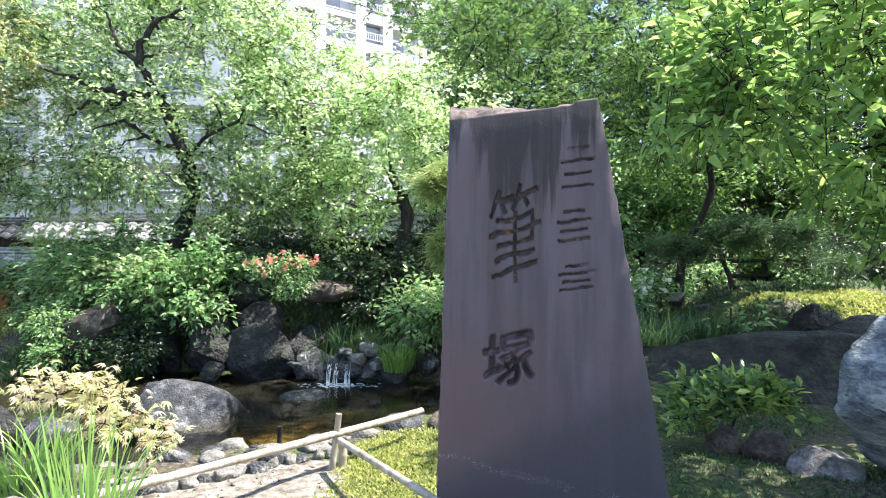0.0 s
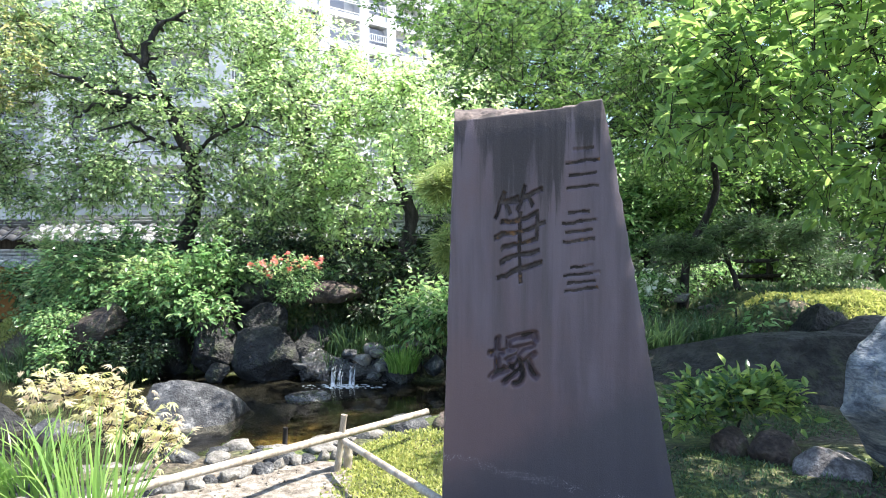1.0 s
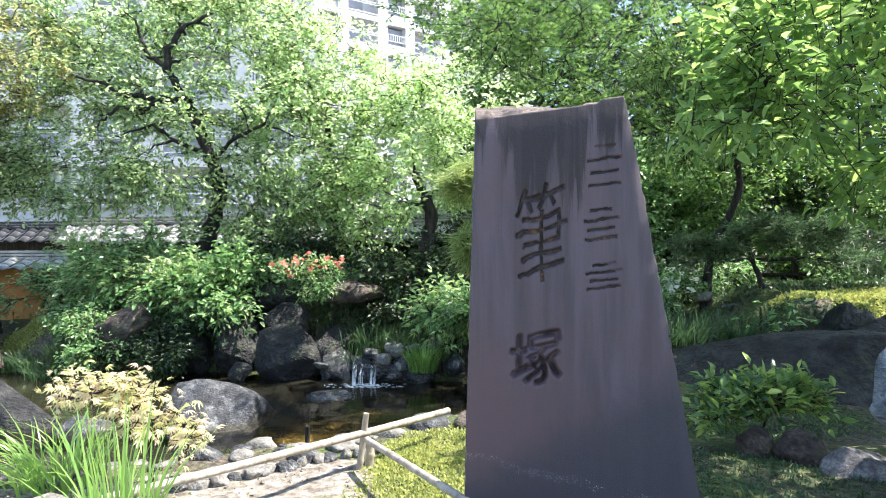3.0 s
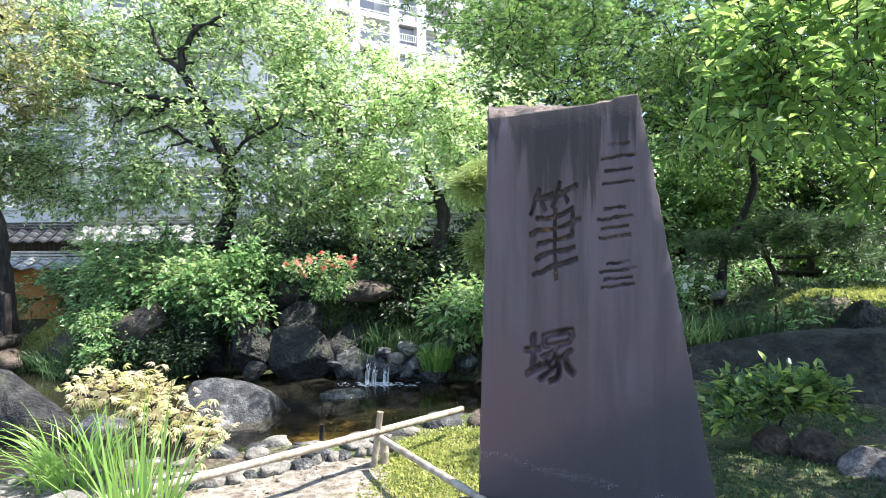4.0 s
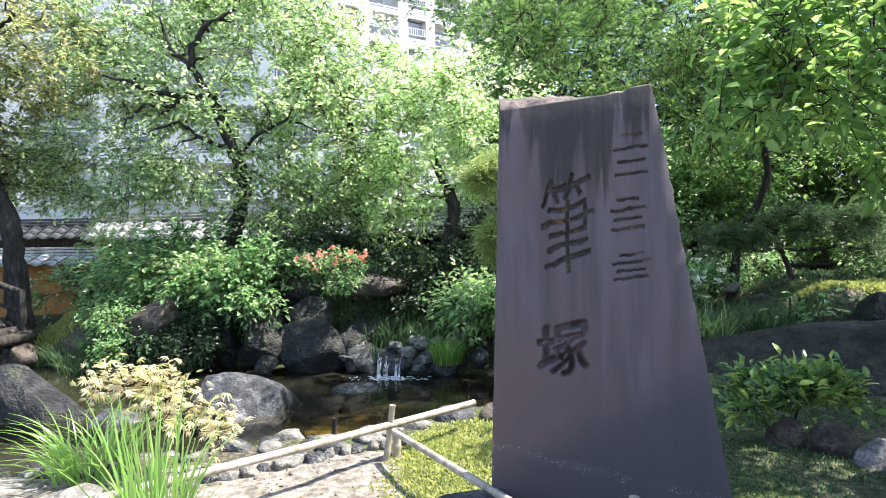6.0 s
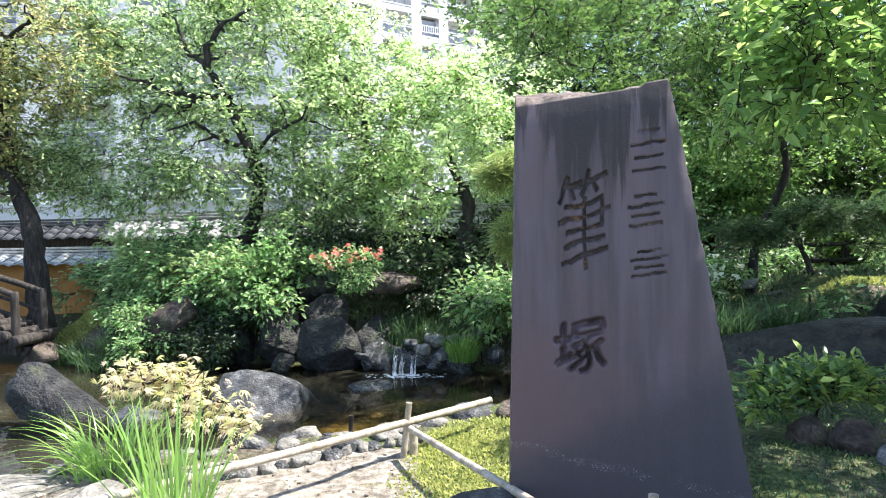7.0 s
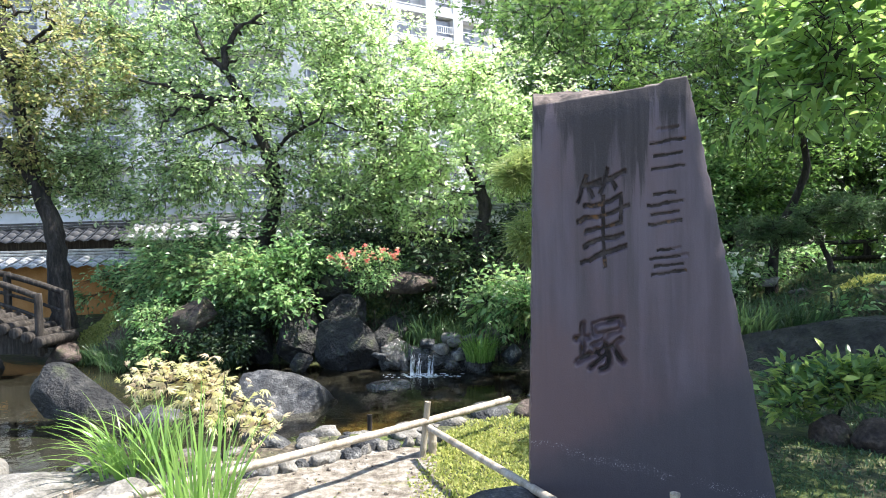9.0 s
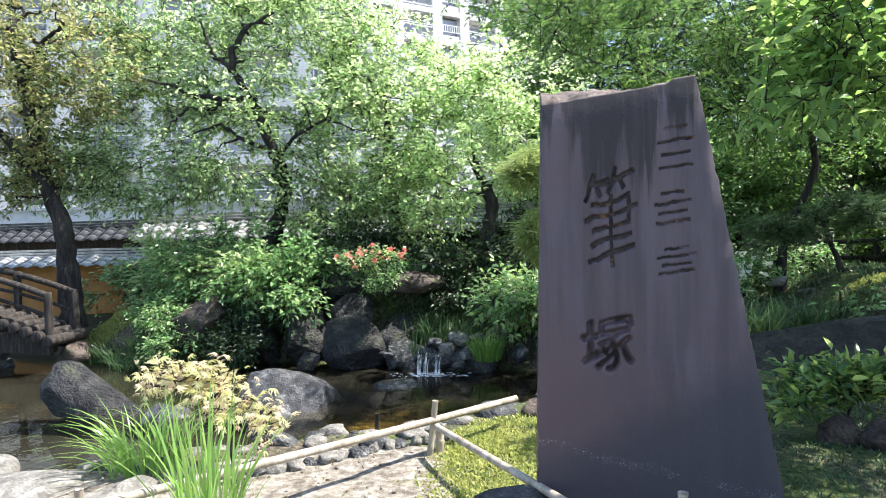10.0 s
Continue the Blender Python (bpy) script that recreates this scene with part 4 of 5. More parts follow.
for k, (x, y, w, h, mat) in enumerate([(-1.78, 4.25, 0.42, 0.3, ROCK_GREY), (-1.45, 4.5, 0.32, 0.22, ROCK_PALE), (-1.05, 4.15, 0.38, 0.22, ROCK_GREY), (-0.85, 4.45, 0.3, 0.2, ROCK_PALE), (-1.2, 4.65, 0.3, 0.22, ROCK_PALE), (-0.6, 4.75, 0.3, 0.22, ROCK_PALE),
                                        (-0.3, 4.95, 0.42, 0.26, ROCK_GREY), (0.05, 5.0, 0.4, 0.34, ROCK_BROWN), (-2.2, 4.5, 0.4, 0.3, ROCK_GREY), (-2.6, 4.3, 0.45, 0.3, ROCK_GREY), (-1.7, 3.72, 0.2, 0.17, ROCK_GREY), (-1.5, 3.82, 0.22, 0.17, ROCK_PALE), (-1.3, 3.92, 0.22, 0.17, ROCK_PALE),
                                        (-1.16, 3.98, 0.17, 0.12, ROCK_GREY), (-0.35, 5.5, 0.5, 0.3, ROCK_GREY), (-1.6, 5.15, 0.3, 0.3, ROCK_PALE), (-0.95, 5.35, 0.35, 0.3, ROCK_GREY), (-0.2, 2.95, 0.25, 0.14, ROCK_GREY)]):
    rock("shore_stone", "small sunlit stone on the near shore", at(x, y, 0.02) if y < 5.1 else (x, y, -0.35), (w, w * 0.8, h * 0.65), 50 + k, mat, 15, 0.1, 37 * k, level=3, group="shore stones")
for k in range(70):
    rg = random.Random(900 + k)
    x = rg.uniform(-2.9, 0.2)
    y = float(np.interp(x, *NEAR_SHORE)) - rg.uniform(-0.1, 0.75)
    s = rg.uniform(0.07, 0.24)
    rock("shore_stone", "small sunlit stone on the near shore", at(x, y, 0.01), (s, s * 0.85, s * 0.42), 950 + k, ROCK_PALE if k % 3 else ROCK_GREY, 13, 0.08, 41 * k, level=2, group="shore stones")

for k in range(13):
    rg = random.Random(700 + k)
    u = k / 12
    w = rg.uniform(0.1, 0.17)
    rock("kerb_stone", "small blocky stone in the row under the fence", at(-1.62 + 0.98 * u + rg.uniform(-0.02, 0.02), 3.6 + 0.72 * u + rg.uniform(-0.02, 0.02), 0.02), (w, w * 0.8, rg.uniform(0.09, 0.13)), 720 + k, ROCK_PALE if k % 3 else ROCK_GREY, 14, 0.05, 36 + rg.uniform(-15, 15), level=3, group="kerb stones", keep=0.5)
# pale stone colour imitates glints and the white stream on the wet lip
for k, (x, y, z, w) in enumerate([(-1.12, 8.6, -0.12, 0.3), (-0.95, 8.7, -0.06, 0.26), (-0.85, 8.55, -0.2, 0.3), (-1.3, 8.75, -0.07, 0.34), (-0.7, 8.85, 0.0, 0.3), (-0.45, 8.95, 0.03, 0.34), (-1.0, 8.95, -0.02, 0.4), (-1.95, 8.6, -0.2, 0.22), (-0.95, 8.45, -0.3, 0.24)]):
    rock("fall_stone", "small wet stone of the little waterfall, pale ones imitating glints", (x, y, z), (w, w * 0.8, w * 0.55), 760 + k, ROCK_PALE if k in (0, 1, 2, 4, 5, 6) else ROCK_WET if k % 3 == 2 else ROCK_GREY, 10, 0.1, 50 * k, level=3, group="stones of the falls")


def pebbles():
    rng = np.random.default_rng(5)
    bm = bmesh.new()
    bmesh.ops.create_icosphere(bm, subdivisions=1, radius=1)
    base = np.array([v.co[:] for v in bm.verts])
    tri = np.array([[v.index for v in f.verts] for f in bm.faces])
    bm.free()
    n = 700
    x, y = rng.uniform(-3.2, -0.5, n), rng.uniform(2.2, 4.6, n)
    ok = (x < -0.62 + (4.0 - y) * 0.26) & (y < 4.5 + 0.35 * (x + 1))
    x, y = x[ok], y[ok]
    s = 0.004 + 0.012 * rng.uniform(0, 1, len(x)) ** 3
    c = np.stack([x, y, land(x, y) + 0.012], 1)
    v = c[:, None] + base[None] * (s[:, None] * rng.uniform(0.6, 1.2, (len(x), 3)))[:, None] + rng.normal(size=(len(x), 12 if len(base) == 12 else len(base), 3)) * 0.001
    f = (tri[None] + (np.arange(len(x)) * len(base))[:, None, None]).reshape(-1, 3)
    thing("gravel", "loose pale gravel on the path", "gravel", kind="stuff", data=mesh_from("gravel", v.reshape(-1, 3), f, PAVING))


pebbles()

# ---- trees ----
plant("plum_tree", "old plum tree with dark crooked limbs and fresh green leaves", "tree", (-4.25, 10.42, 0.6),
      [(-4.3, 10.42, 0.45), (-4.18, 10.4, 1.4), (-3.96, 10.4, 2.2), (-4.08, 10.35, 2.75), (-4.3, 10.3, 3.4), (-4.4, 10.2, 3.72)],
      [(-4.5, 11.05, 4.28, 2.45, 1.2, 1.6), (-6.2, 10.75, 3.02, 1.7, 0.65, 1.2), (-2.95, 10.7, 2.86, 1.25, 1.1, 1.34), (-7.3, 10.5, 3.75, 1.46, 0.7, 1.68), (-5.8, 10.95, 5.21, 2.02, 0.7, 0.9), (-3.58, 11.09, 5.32, 1.46, 1.21, 0.78), (-6.4, 10.6, 2.4, 1.5, 0.6, 0.45), (-4.7, 10.65, 2.4, 1.1, 0.5, 0.4), (-3.2, 10.1, 2.0, 0.9, 0.6, 0.6), (-8.2, 10.9, 2.6, 1.0, 0.7, 0.6), (-4.0, 10.0, 2.1, 0.7, 0.22, 0.45), (-4.5, 9.85, 3.0, 1.2, 0.3, 1.0)],
      790, 54, 0.08, PLUM, 101, 0.17, twig=0.44, limb=0.026, width=0.56,
      boughs=[(0.062, [(-4.38, 10.2, 3.65), (-4.75, 10.1, 3.72), (-5.1, 10.0, 3.68), (-5.5, 9.95, 3.88), (-6.0, 9.9, 4.0)]),
              (0.05, [(-4.7, 10.1, 3.72), (-5.0, 10.0, 3.5), (-5.35, 9.95, 3.55), (-5.6, 9.9, 3.3)]),
              (0.085, [(-4.4, 10.2, 3.7), (-4.62, 10.1, 4.1), (-4.66, 10.1, 4.4), (-4.4, 10.0, 4.75), (-3.9, 10.0, 4.95)]),
              (0.05, [(-4.62, 10.1, 4.1), (-4.95, 10.0, 4.4), (-5.1, 10.0, 4.9)]),
              (0.042, [(-4.1, 10.3, 2.85), (-4.5, 10.1, 3.0), (-4.85, 10.0, 3.28), (-5.3, 9.9, 3.1)]),
              (0.04, [(-4.05, 10.3, 2.75), (-3.6, 10.1, 3.05), (-3.1, 10.0, 3.25), (-2.7, 10.0, 3.1)])])
plant("plum_tree", "young plum tree with bright pale leaves", "tree", (-0.6, 10.2, 0.75),
      [(-0.62, 10.2, 0.6), (-0.64, 10.2, 1.3), (-0.56, 10.2, 1.9), (-0.8, 10.1, 2.5)],
      [(-0.85, 10.6, 3.1, 1.45, 1.2, 1.35), (-1.45, 10.1, 2.0, 0.95, 0.7, 0.6), (0.2, 10.6, 2.65, 0.7, 1.0, 0.9), (0.0, 10.8, 3.7, 1.1, 1.0, 0.8), (-0.5, 11.4, 4.4, 0.9, 0.7, 0.45)],
      200, 54, 0.08, PLUM_BRIGHT, 102, 0.17, twig=0.34, limb=0.022, width=0.55)
plant("plum_tree", "tall leafy plum tree with upright shoots", "tree", (-2.3, 10.9, 0.85),
      [(-2.3, 10.9, 0.7), (-2.2, 10.9, 1.7), (-2.3, 10.8, 2.8), (-2.25, 10.7, 3.6)],
      [(-2.45, 11.2, 3.6, 1.2, 1.4, 1.9), (-2.0, 10.6, 2.2, 1.1, 1.0, 0.9), (-1.7, 11.4, 4.0, 0.8, 0.9, 0.7), (-1.0, 11.6, 3.9, 0.8, 0.8, 0.6)],
      230, 54, 0.08, PLUM_BRIGHT, 103, 0.12, twig=0.36, width=0.55, limb=0.02)
plant("tree", "slender tree with yellowing brownish leaves beside the bridge", "tree", (-7.6, 10.0, 0.2),
      [(-7.55, 10.0, 0.0), (-7.6, 10.0, 1.0), (-7.68, 10.0, 1.8), (-7.95, 10.0, 2.5), (-8.25, 10.0, 4.0), (-8.4, 10.0, 5.0)],
      [(-8.6, 9.9, 4.2, 1.6, 1.2, 1.4), (-9.0, 9.8, 2.7, 1.3, 1.0, 0.9), (-9.6, 10.0, 5.4, 1.4, 1.2, 0.9), (-7.3, 9.9, 4.4, 1.2, 1.0, 1.0), (-8.2, 10.1, 2.7, 0.9, 0.6, 0.5), (-8.3, 10.2, 3.4, 1.0, 0.6, 0.4)],
      270, 60, 0.08, OLIVE, 104, 0.2, twig=0.36, limb=0.035, width=0.55,
      boughs=[(0.08, [(-7.8, 10.0, 2.2), (-8.3, 9.9, 2.9), (-8.9, 9.8, 3.6), (-9.2, 9.8, 4.4)]), (0.07, [(-8.25, 10.0, 4.0), (-7.9, 9.9, 4.6), (-7.3, 9.8, 5.0)])])
plant("maple_tree", "spreading maple with layered deep green leaves", "tree", (3.0, 8.4, 0.6),
      [(3.0, 8.4, 0.4), (3.05, 8.35, 1.2), (3.35, 8.2, 2.1), (3.0, 8.0, 3.0)],
      [(1.6, 7.6, 3.75, 1.5, 1.4, 0.9), (2.6, 7.6, 3.0, 1.4, 1.2, 0.7), (0.7, 8.0, 4.1, 1.0, 1.0, 0.6), (3.8, 8.2, 3.8, 1.6, 1.4, 0.8)],
      400, 60, 0.07, MAPLE, 105, 0.075, lobes=5, twig=0.4, limb=0.022)
# the last four crown blobs are added to shade the ground, mostly unseen
plant("cherry_tree", "cherry tree with large fresh pointed leaves over the garden", "tree", (3.7, 5.0, 0.25),
      [(3.7, 5.0, 0.1), (3.5, 4.9, 1.0), (3.25, 4.7, 1.8), (2.9, 4.5, 2.4)],
      [(2.3, 4.3, 2.55, 0.75, 0.6, 0.5), (1.8, 4.15, 2.2, 0.42, 0.4, 0.25), (3.1, 4.5, 2.0, 0.6, 0.5, 0.5), (2.8, 4.2, 1.75, 0.4, 0.35, 0.25), (3.1, 4.3, 1.45, 0.3, 0.3, 0.18), (2.4, 4.5, 3.1, 0.8, 0.5, 0.35), (3.3, 3.1, 3.6, 0.9, 0.7, 0.3), (2.6, 2.2, 3.5, 1.0, 0.8, 0.3), (4.0, 5.7, 3.3, 0.9, 0.7, 0.3), (4.7, 6.7, 3.3, 0.9, 0.7, 0.3)],
      190, 44, 0.1, CHERRY, 106, 0.13, shoots=190, width=0.48, twig=0.36, droop=0.45, lift=-0.2)
# unseen tree, added so that its crown keeps sun off the right-hand ground
plant("cherry_tree", "added cherry tree out of view that shades the lawn", "tree", at(5.2, 2.6),
      [at(5.2, 2.6, -0.1), (5.0, 2.6, 1.2), (4.7, 2.6, 2.4), (4.3, 2.6, 3.2)],
      [(3.3, 2.7, 3.7, 1.2, 0.9, 0.3), (4.3, 2.0, 3.9, 1.3, 1.2, 0.4), (2.4, 1.9, 3.7, 1.0, 0.8, 0.3), (4.6, 3.2, 3.4, 0.9, 0.6, 0.4), (3.5, 4.0, 3.7, 0.7, 0.5, 0.25), (4.6, 5.2, 3.9, 1.3, 1.0, 0.5), (5.3, 6.2, 4.2, 1.1, 0.8, 0.5)],
      460, 54, 0.11, CHERRY, 107, 0.13, width=0.42, twig=0.36, limb=0.02)
# the darkest crowns carry the shade of the back garden in their leaf colour
for k, (x, y, w, h, mat) in enumerate([(5.2, 10.9, 1.8, 2.6, MAPLE), (7.5, 12.4, 2.2, 3.4, SHADED_LEAF), (2.4, 13.6, 2.0, 3.4, SHADED_LEAF), (9.2, 10.0, 1.8, 3.0, SHADED_LEAF), (4.8, 14.5, 2.4, 4.2, SHADED_LEAF), (0.4, 14.5, 1.8, 3.4, PLUM_BRIGHT), (3.4, 11.6, 1.5, 2.0, SHRUB), (1.6, 11.4, 1.2, 1.9, SHRUB), (6.6, 14.0, 2.4, 4.6, SHADED_LEAF), (1.7, 12.6, 1.8, 5.6, MAPLE), (3.6, 13.2, 1.9, 6.2, SHADED_LEAF), (6.6, 12.6, 2.2, 6.2, SHADED_LEAF), (1.2, 15.6, 2.4, 8.0, MAPLE), (4.3, 16.5, 3.0, 9.0, SHADED_LEAF), (8.2, 15.5, 3.0, 9.0, SHADED_LEAF)]):
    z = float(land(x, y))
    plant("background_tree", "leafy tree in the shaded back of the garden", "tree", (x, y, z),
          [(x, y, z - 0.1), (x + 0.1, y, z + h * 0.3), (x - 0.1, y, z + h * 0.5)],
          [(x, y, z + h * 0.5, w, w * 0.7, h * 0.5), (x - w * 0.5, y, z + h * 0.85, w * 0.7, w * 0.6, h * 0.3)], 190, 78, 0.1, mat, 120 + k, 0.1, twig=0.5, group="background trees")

# pines
plant("pine_tree", "small pine with bright needle tufts behind the memorial", "tree", (0.35, 6.05, 0.0),
      [at(0.35, 6.05, -0.1), (0.3, 6.05, 1.0), (0.2, 6.05, 1.7), (0.1, 6.05, 2.0)],
      [(-0.02, 6.0, 1.98, 0.17, 0.2, 0.12), (0.08, 6.0, 1.42, 0.13, 0.2, 0.24), (0.3, 6.05, 2.0, 0.25, 0.25, 0.1)], 44, 200, 0.13, NEEDLE, 140, 0.05, width=0.075, twig=0.1, droop=0.05, tw=5)
plant("pine_tree", "low leaning garden pine with dark needle pads", "tree", at(3.75, 8.0),
      [at(3.8, 7.9, -0.1), (3.6, 8.0, 0.75), (3.45, 8.0, 1.1), (3.3, 8.0, 1.5)],
      [(2.9, 7.9, 1.35, 0.5, 0.4, 0.1), (3.8, 7.9, 1.5, 0.7, 0.4, 0.14), (4.5, 8.0, 1.15, 0.5, 0.4, 0.1)], 90, 150, 0.1, BLADE_DARK, 141, 0.06, width=0.09, twig=0.16, droop=0.05)

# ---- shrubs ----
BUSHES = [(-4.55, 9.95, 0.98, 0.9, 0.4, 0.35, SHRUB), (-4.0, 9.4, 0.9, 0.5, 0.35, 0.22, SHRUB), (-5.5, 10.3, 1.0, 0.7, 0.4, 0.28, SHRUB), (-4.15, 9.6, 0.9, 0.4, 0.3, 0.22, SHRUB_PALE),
          (-3.25, 9.7, 1.05, 0.45, 0.35, 0.18, SHRUB), (-2.1, 10.3, 1.1, 0.9, 0.5, 0.4, SHADED_LEAF), (-0.9, 9.9, 0.85, 0.5, 0.4, 0.22, SHADED_LEAF), (0.0, 9.1, 0.45, 0.35, 0.3, 0.12, SHRUB_PALE),
          (-5.7, 10.5, 1.15, 0.7, 0.4, 0.5, SHRUB_PALE), (-5.0, 10.2, 1.2, 0.9, 0.5, 0.6, SHRUB), (-3.0, 10.8, 1.2, 1.0, 0.5, 0.6, SHRUB), (-1.2, 11.3, 1.2, 1.0, 0.5, 0.6, SHADED_LEAF), (0.5, 10.2, 1.0, 0.9, 0.5, 0.5, SHADED_LEAF), (0.1, 8.8, 0.5, 0.5, 0.3, 0.14, SHRUB),
          (3.05, 6.95, 0.42, 0.35, 0.25, 0.1, SHRUB), (2.6, 9.4, 0.85, 0.9, 0.5, 0.35, SHADED_LEAF), (6.0, 8.6, 1.1, 0.7, 0.6, 0.45, SHADED_LEAF), (6.6, 9.4, 1.0, 0.8, 0.5, 0.4, SHADED_LEAF), (1.6, 7.4, 0.45, 0.5, 0.4, 0.4, SHADED_LEAF), (-7.1, 11.0, 0.7, 0.5, 0.3, 0.3, SHRUB), (-5.0, 10.2, 0.95, 0.6, 0.3, 0.25, SHRUB_PALE), (-3.6, 9.3, 0.7, 0.35, 0.3, 0.16, SHRUB)]
# shrubs of the darkest leaf have their shade in the colour
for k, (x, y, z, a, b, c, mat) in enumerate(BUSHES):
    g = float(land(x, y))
    plant("shrub", "pale leafy garden shrub on the bank" if mat is SHRUB_PALE else "leafy garden shrub with shade in its dark colour" if mat is SHADED_LEAF else "green leafy garden shrub on the bank", "shrub", (x, y, g), [(x, y, g - 0.05), (x, y, g + 0.12), (x, y, g + 0.25)],
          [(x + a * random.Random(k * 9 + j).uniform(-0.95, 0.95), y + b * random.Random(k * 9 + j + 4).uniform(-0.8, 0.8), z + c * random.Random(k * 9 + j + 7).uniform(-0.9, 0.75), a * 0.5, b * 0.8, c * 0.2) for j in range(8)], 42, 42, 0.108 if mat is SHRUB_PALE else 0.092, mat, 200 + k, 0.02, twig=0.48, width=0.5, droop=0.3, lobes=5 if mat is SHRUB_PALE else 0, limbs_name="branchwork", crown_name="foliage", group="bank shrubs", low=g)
LOW_GROWTH = [(-5.3, 9.05, 0.32, SHRUB), (-4.35, 9.0, 0.12, SHADED_LEAF), (-5.75, 9.5, 0.45, SHRUB), (-4.0, 9.1, 0.3, SHADED_LEAF), (-4.5, 9.3, 0.5, SHRUB), (-1.0, 9.45, 0.5, SHADED_LEAF), (-1.4, 9.6, 0.62, SHADED_LEAF), (-3.75, 9.8, 0.78, SHRUB_PALE), (-2.0, 9.75, 0.85, SHRUB), (-5.0, 8.75, -0.02, SHRUB), (-4.15, 8.75, -0.1, SHADED_LEAF), (2.1, 7.9, 0.62, SHRUB), (2.9, 8.9, 0.8, SHRUB), (3.6, 9.3, 0.95, SHRUB), (4.9, 8.7, 0.98, SHRUB), (1.9, 9.2, 0.8, SHADED_LEAF), (5.3, 9.4, 1.05, SHRUB_PALE)]
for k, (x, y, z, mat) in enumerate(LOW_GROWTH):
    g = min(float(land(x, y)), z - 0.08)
    plant("low_shrub", "low pale leafy undergrowth on the bank" if mat is SHRUB_PALE else "low leafy undergrowth with shade in its dark colour" if mat is SHADED_LEAF else "low green leafy undergrowth on the bank", "shrub", (x, y, g), [(x, y, g - 0.05), (x, y, g + 0.05), (x, y, g + 0.12)],
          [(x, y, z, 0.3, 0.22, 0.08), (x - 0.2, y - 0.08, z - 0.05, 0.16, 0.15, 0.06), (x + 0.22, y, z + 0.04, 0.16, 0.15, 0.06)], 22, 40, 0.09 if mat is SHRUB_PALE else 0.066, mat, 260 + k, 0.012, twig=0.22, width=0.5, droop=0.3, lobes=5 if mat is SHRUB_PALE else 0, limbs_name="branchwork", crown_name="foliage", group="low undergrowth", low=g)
plant("azalea", "azalea bush with red flowers above the rocks", "shrub", at(-2.2, 8.95), [at(-2.2, 8.95, -0.05), at(-2.2, 8.95, 0.1), at(-2.2, 8.95, 0.4)],
      [(-2.18, 8.7, 1.08, 0.42, 0.25, 0.09), (-2.05, 8.7, 0.84, 0.24, 0.2, 0.13)], 32, 54, 0.05, SHRUB, 230, 0.02, twig=0.16, limbs_name="branchwork", crown_name="foliage",
      flowers=(BLOSSOM_RED, 30, 0.046, "flower", "red azalea flower"))
plant("shrub", "white-flowering low shrub by the falls", "shrub", at(-0.35, 8.75), [at(-0.35, 8.75, -0.05), at(-0.35, 8.75, 0.1), at(-0.35, 8.75, 0.3)],
      [(-0.2, 8.7, 0.5, 0.4, 0.2, 0.13)], 28, 50, 0.05, SHRUB, 233, 0.02, twig=0.16, limbs_name="branchwork", crown_name="foliage", flowers=(FLOWER_WHITE, 18, 0.05, "flower", "small white flower head"))
plant("shrub", "white-flowering shrub at the foot of the slope", "shrub", at(2.55, 8.3), [at(2.55, 8.3, -0.05), at(2.55, 8.3, 0.1), at(2.55, 8.3, 0.25)],
      [(2.55, 8.2, 0.85, 0.35, 0.3, 0.12)], 30, 60, 0.05, SHRUB, 234, 0.02, twig=0.14, limbs_name="branchwork", crown_name="foliage", flowers=(FLOWER_WHITE, 16, 0.07, "flower", "small white flower head"))
plant("shrub", "low glossy evergreen shrub with pale shoots behind edging stones", "shrub", at(1.78, 3.9), [at(1.72, 3.9, -0.05), at(1.72, 3.9, 0.1), at(1.76, 3.9, 0.2)],
      [(1.7, 3.95, 0.5, 0.34, 0.24, 0.06), (1.5, 3.85, 0.42, 0.16, 0.2, 0.07), (1.9, 3.9, 0.46, 0.18, 0.2, 0.07)], 44, 40, 0.074, SHRUB_GLOSS, 231, 0.014, width=0.42, lift=0.45, twig=0.08, limbs_name="branchwork", crown_name="foliage", low=0.36)
plant("young_maple", "young maple with cream and reddish leaves beside the pond", "shrub", at(-1.85, 3.75), [at(-1.85, 3.75, -0.05), at(-1.87, 3.75, 0.2), at(-1.9, 3.7, 0.45)],
      [(-2.12, 3.65, 0.58, 0.28, 0.2, 0.05), (-1.83, 3.65, 0.46, 0.22, 0.2, 0.08), (-1.64, 3.65, 0.3, 0.13, 0.15, 0.09)], 36, 18, 0.062, YOUNG_MAPLE, 232, 0.012, lobes=7, twig=0.1, droop=0.4, limbs_name="branchwork", crown_name="foliage")
tuft("iris", "clump of long bright green iris leaves at the pond edge", "plant", at(-1.42, 2.6), 85, 0.8, 0.013, BLADE, 301, 0.12, 0.36, single=True)
tuft("iris", "arching clump of green iris leaves at the pond edge", "plant", at(-2.4, 3.72), 150, 0.5, 0.012, BLADE, 302, 0.26, 0.75, aim=(-0.25, -0.3), single=True)
tuft("grass_tuft", "grass tuft beside the waterfall", "plant", (-0.58, 8.45, -0.25), 320, 0.46, 0.009, BLADE, 303, 0.18, 0.6)
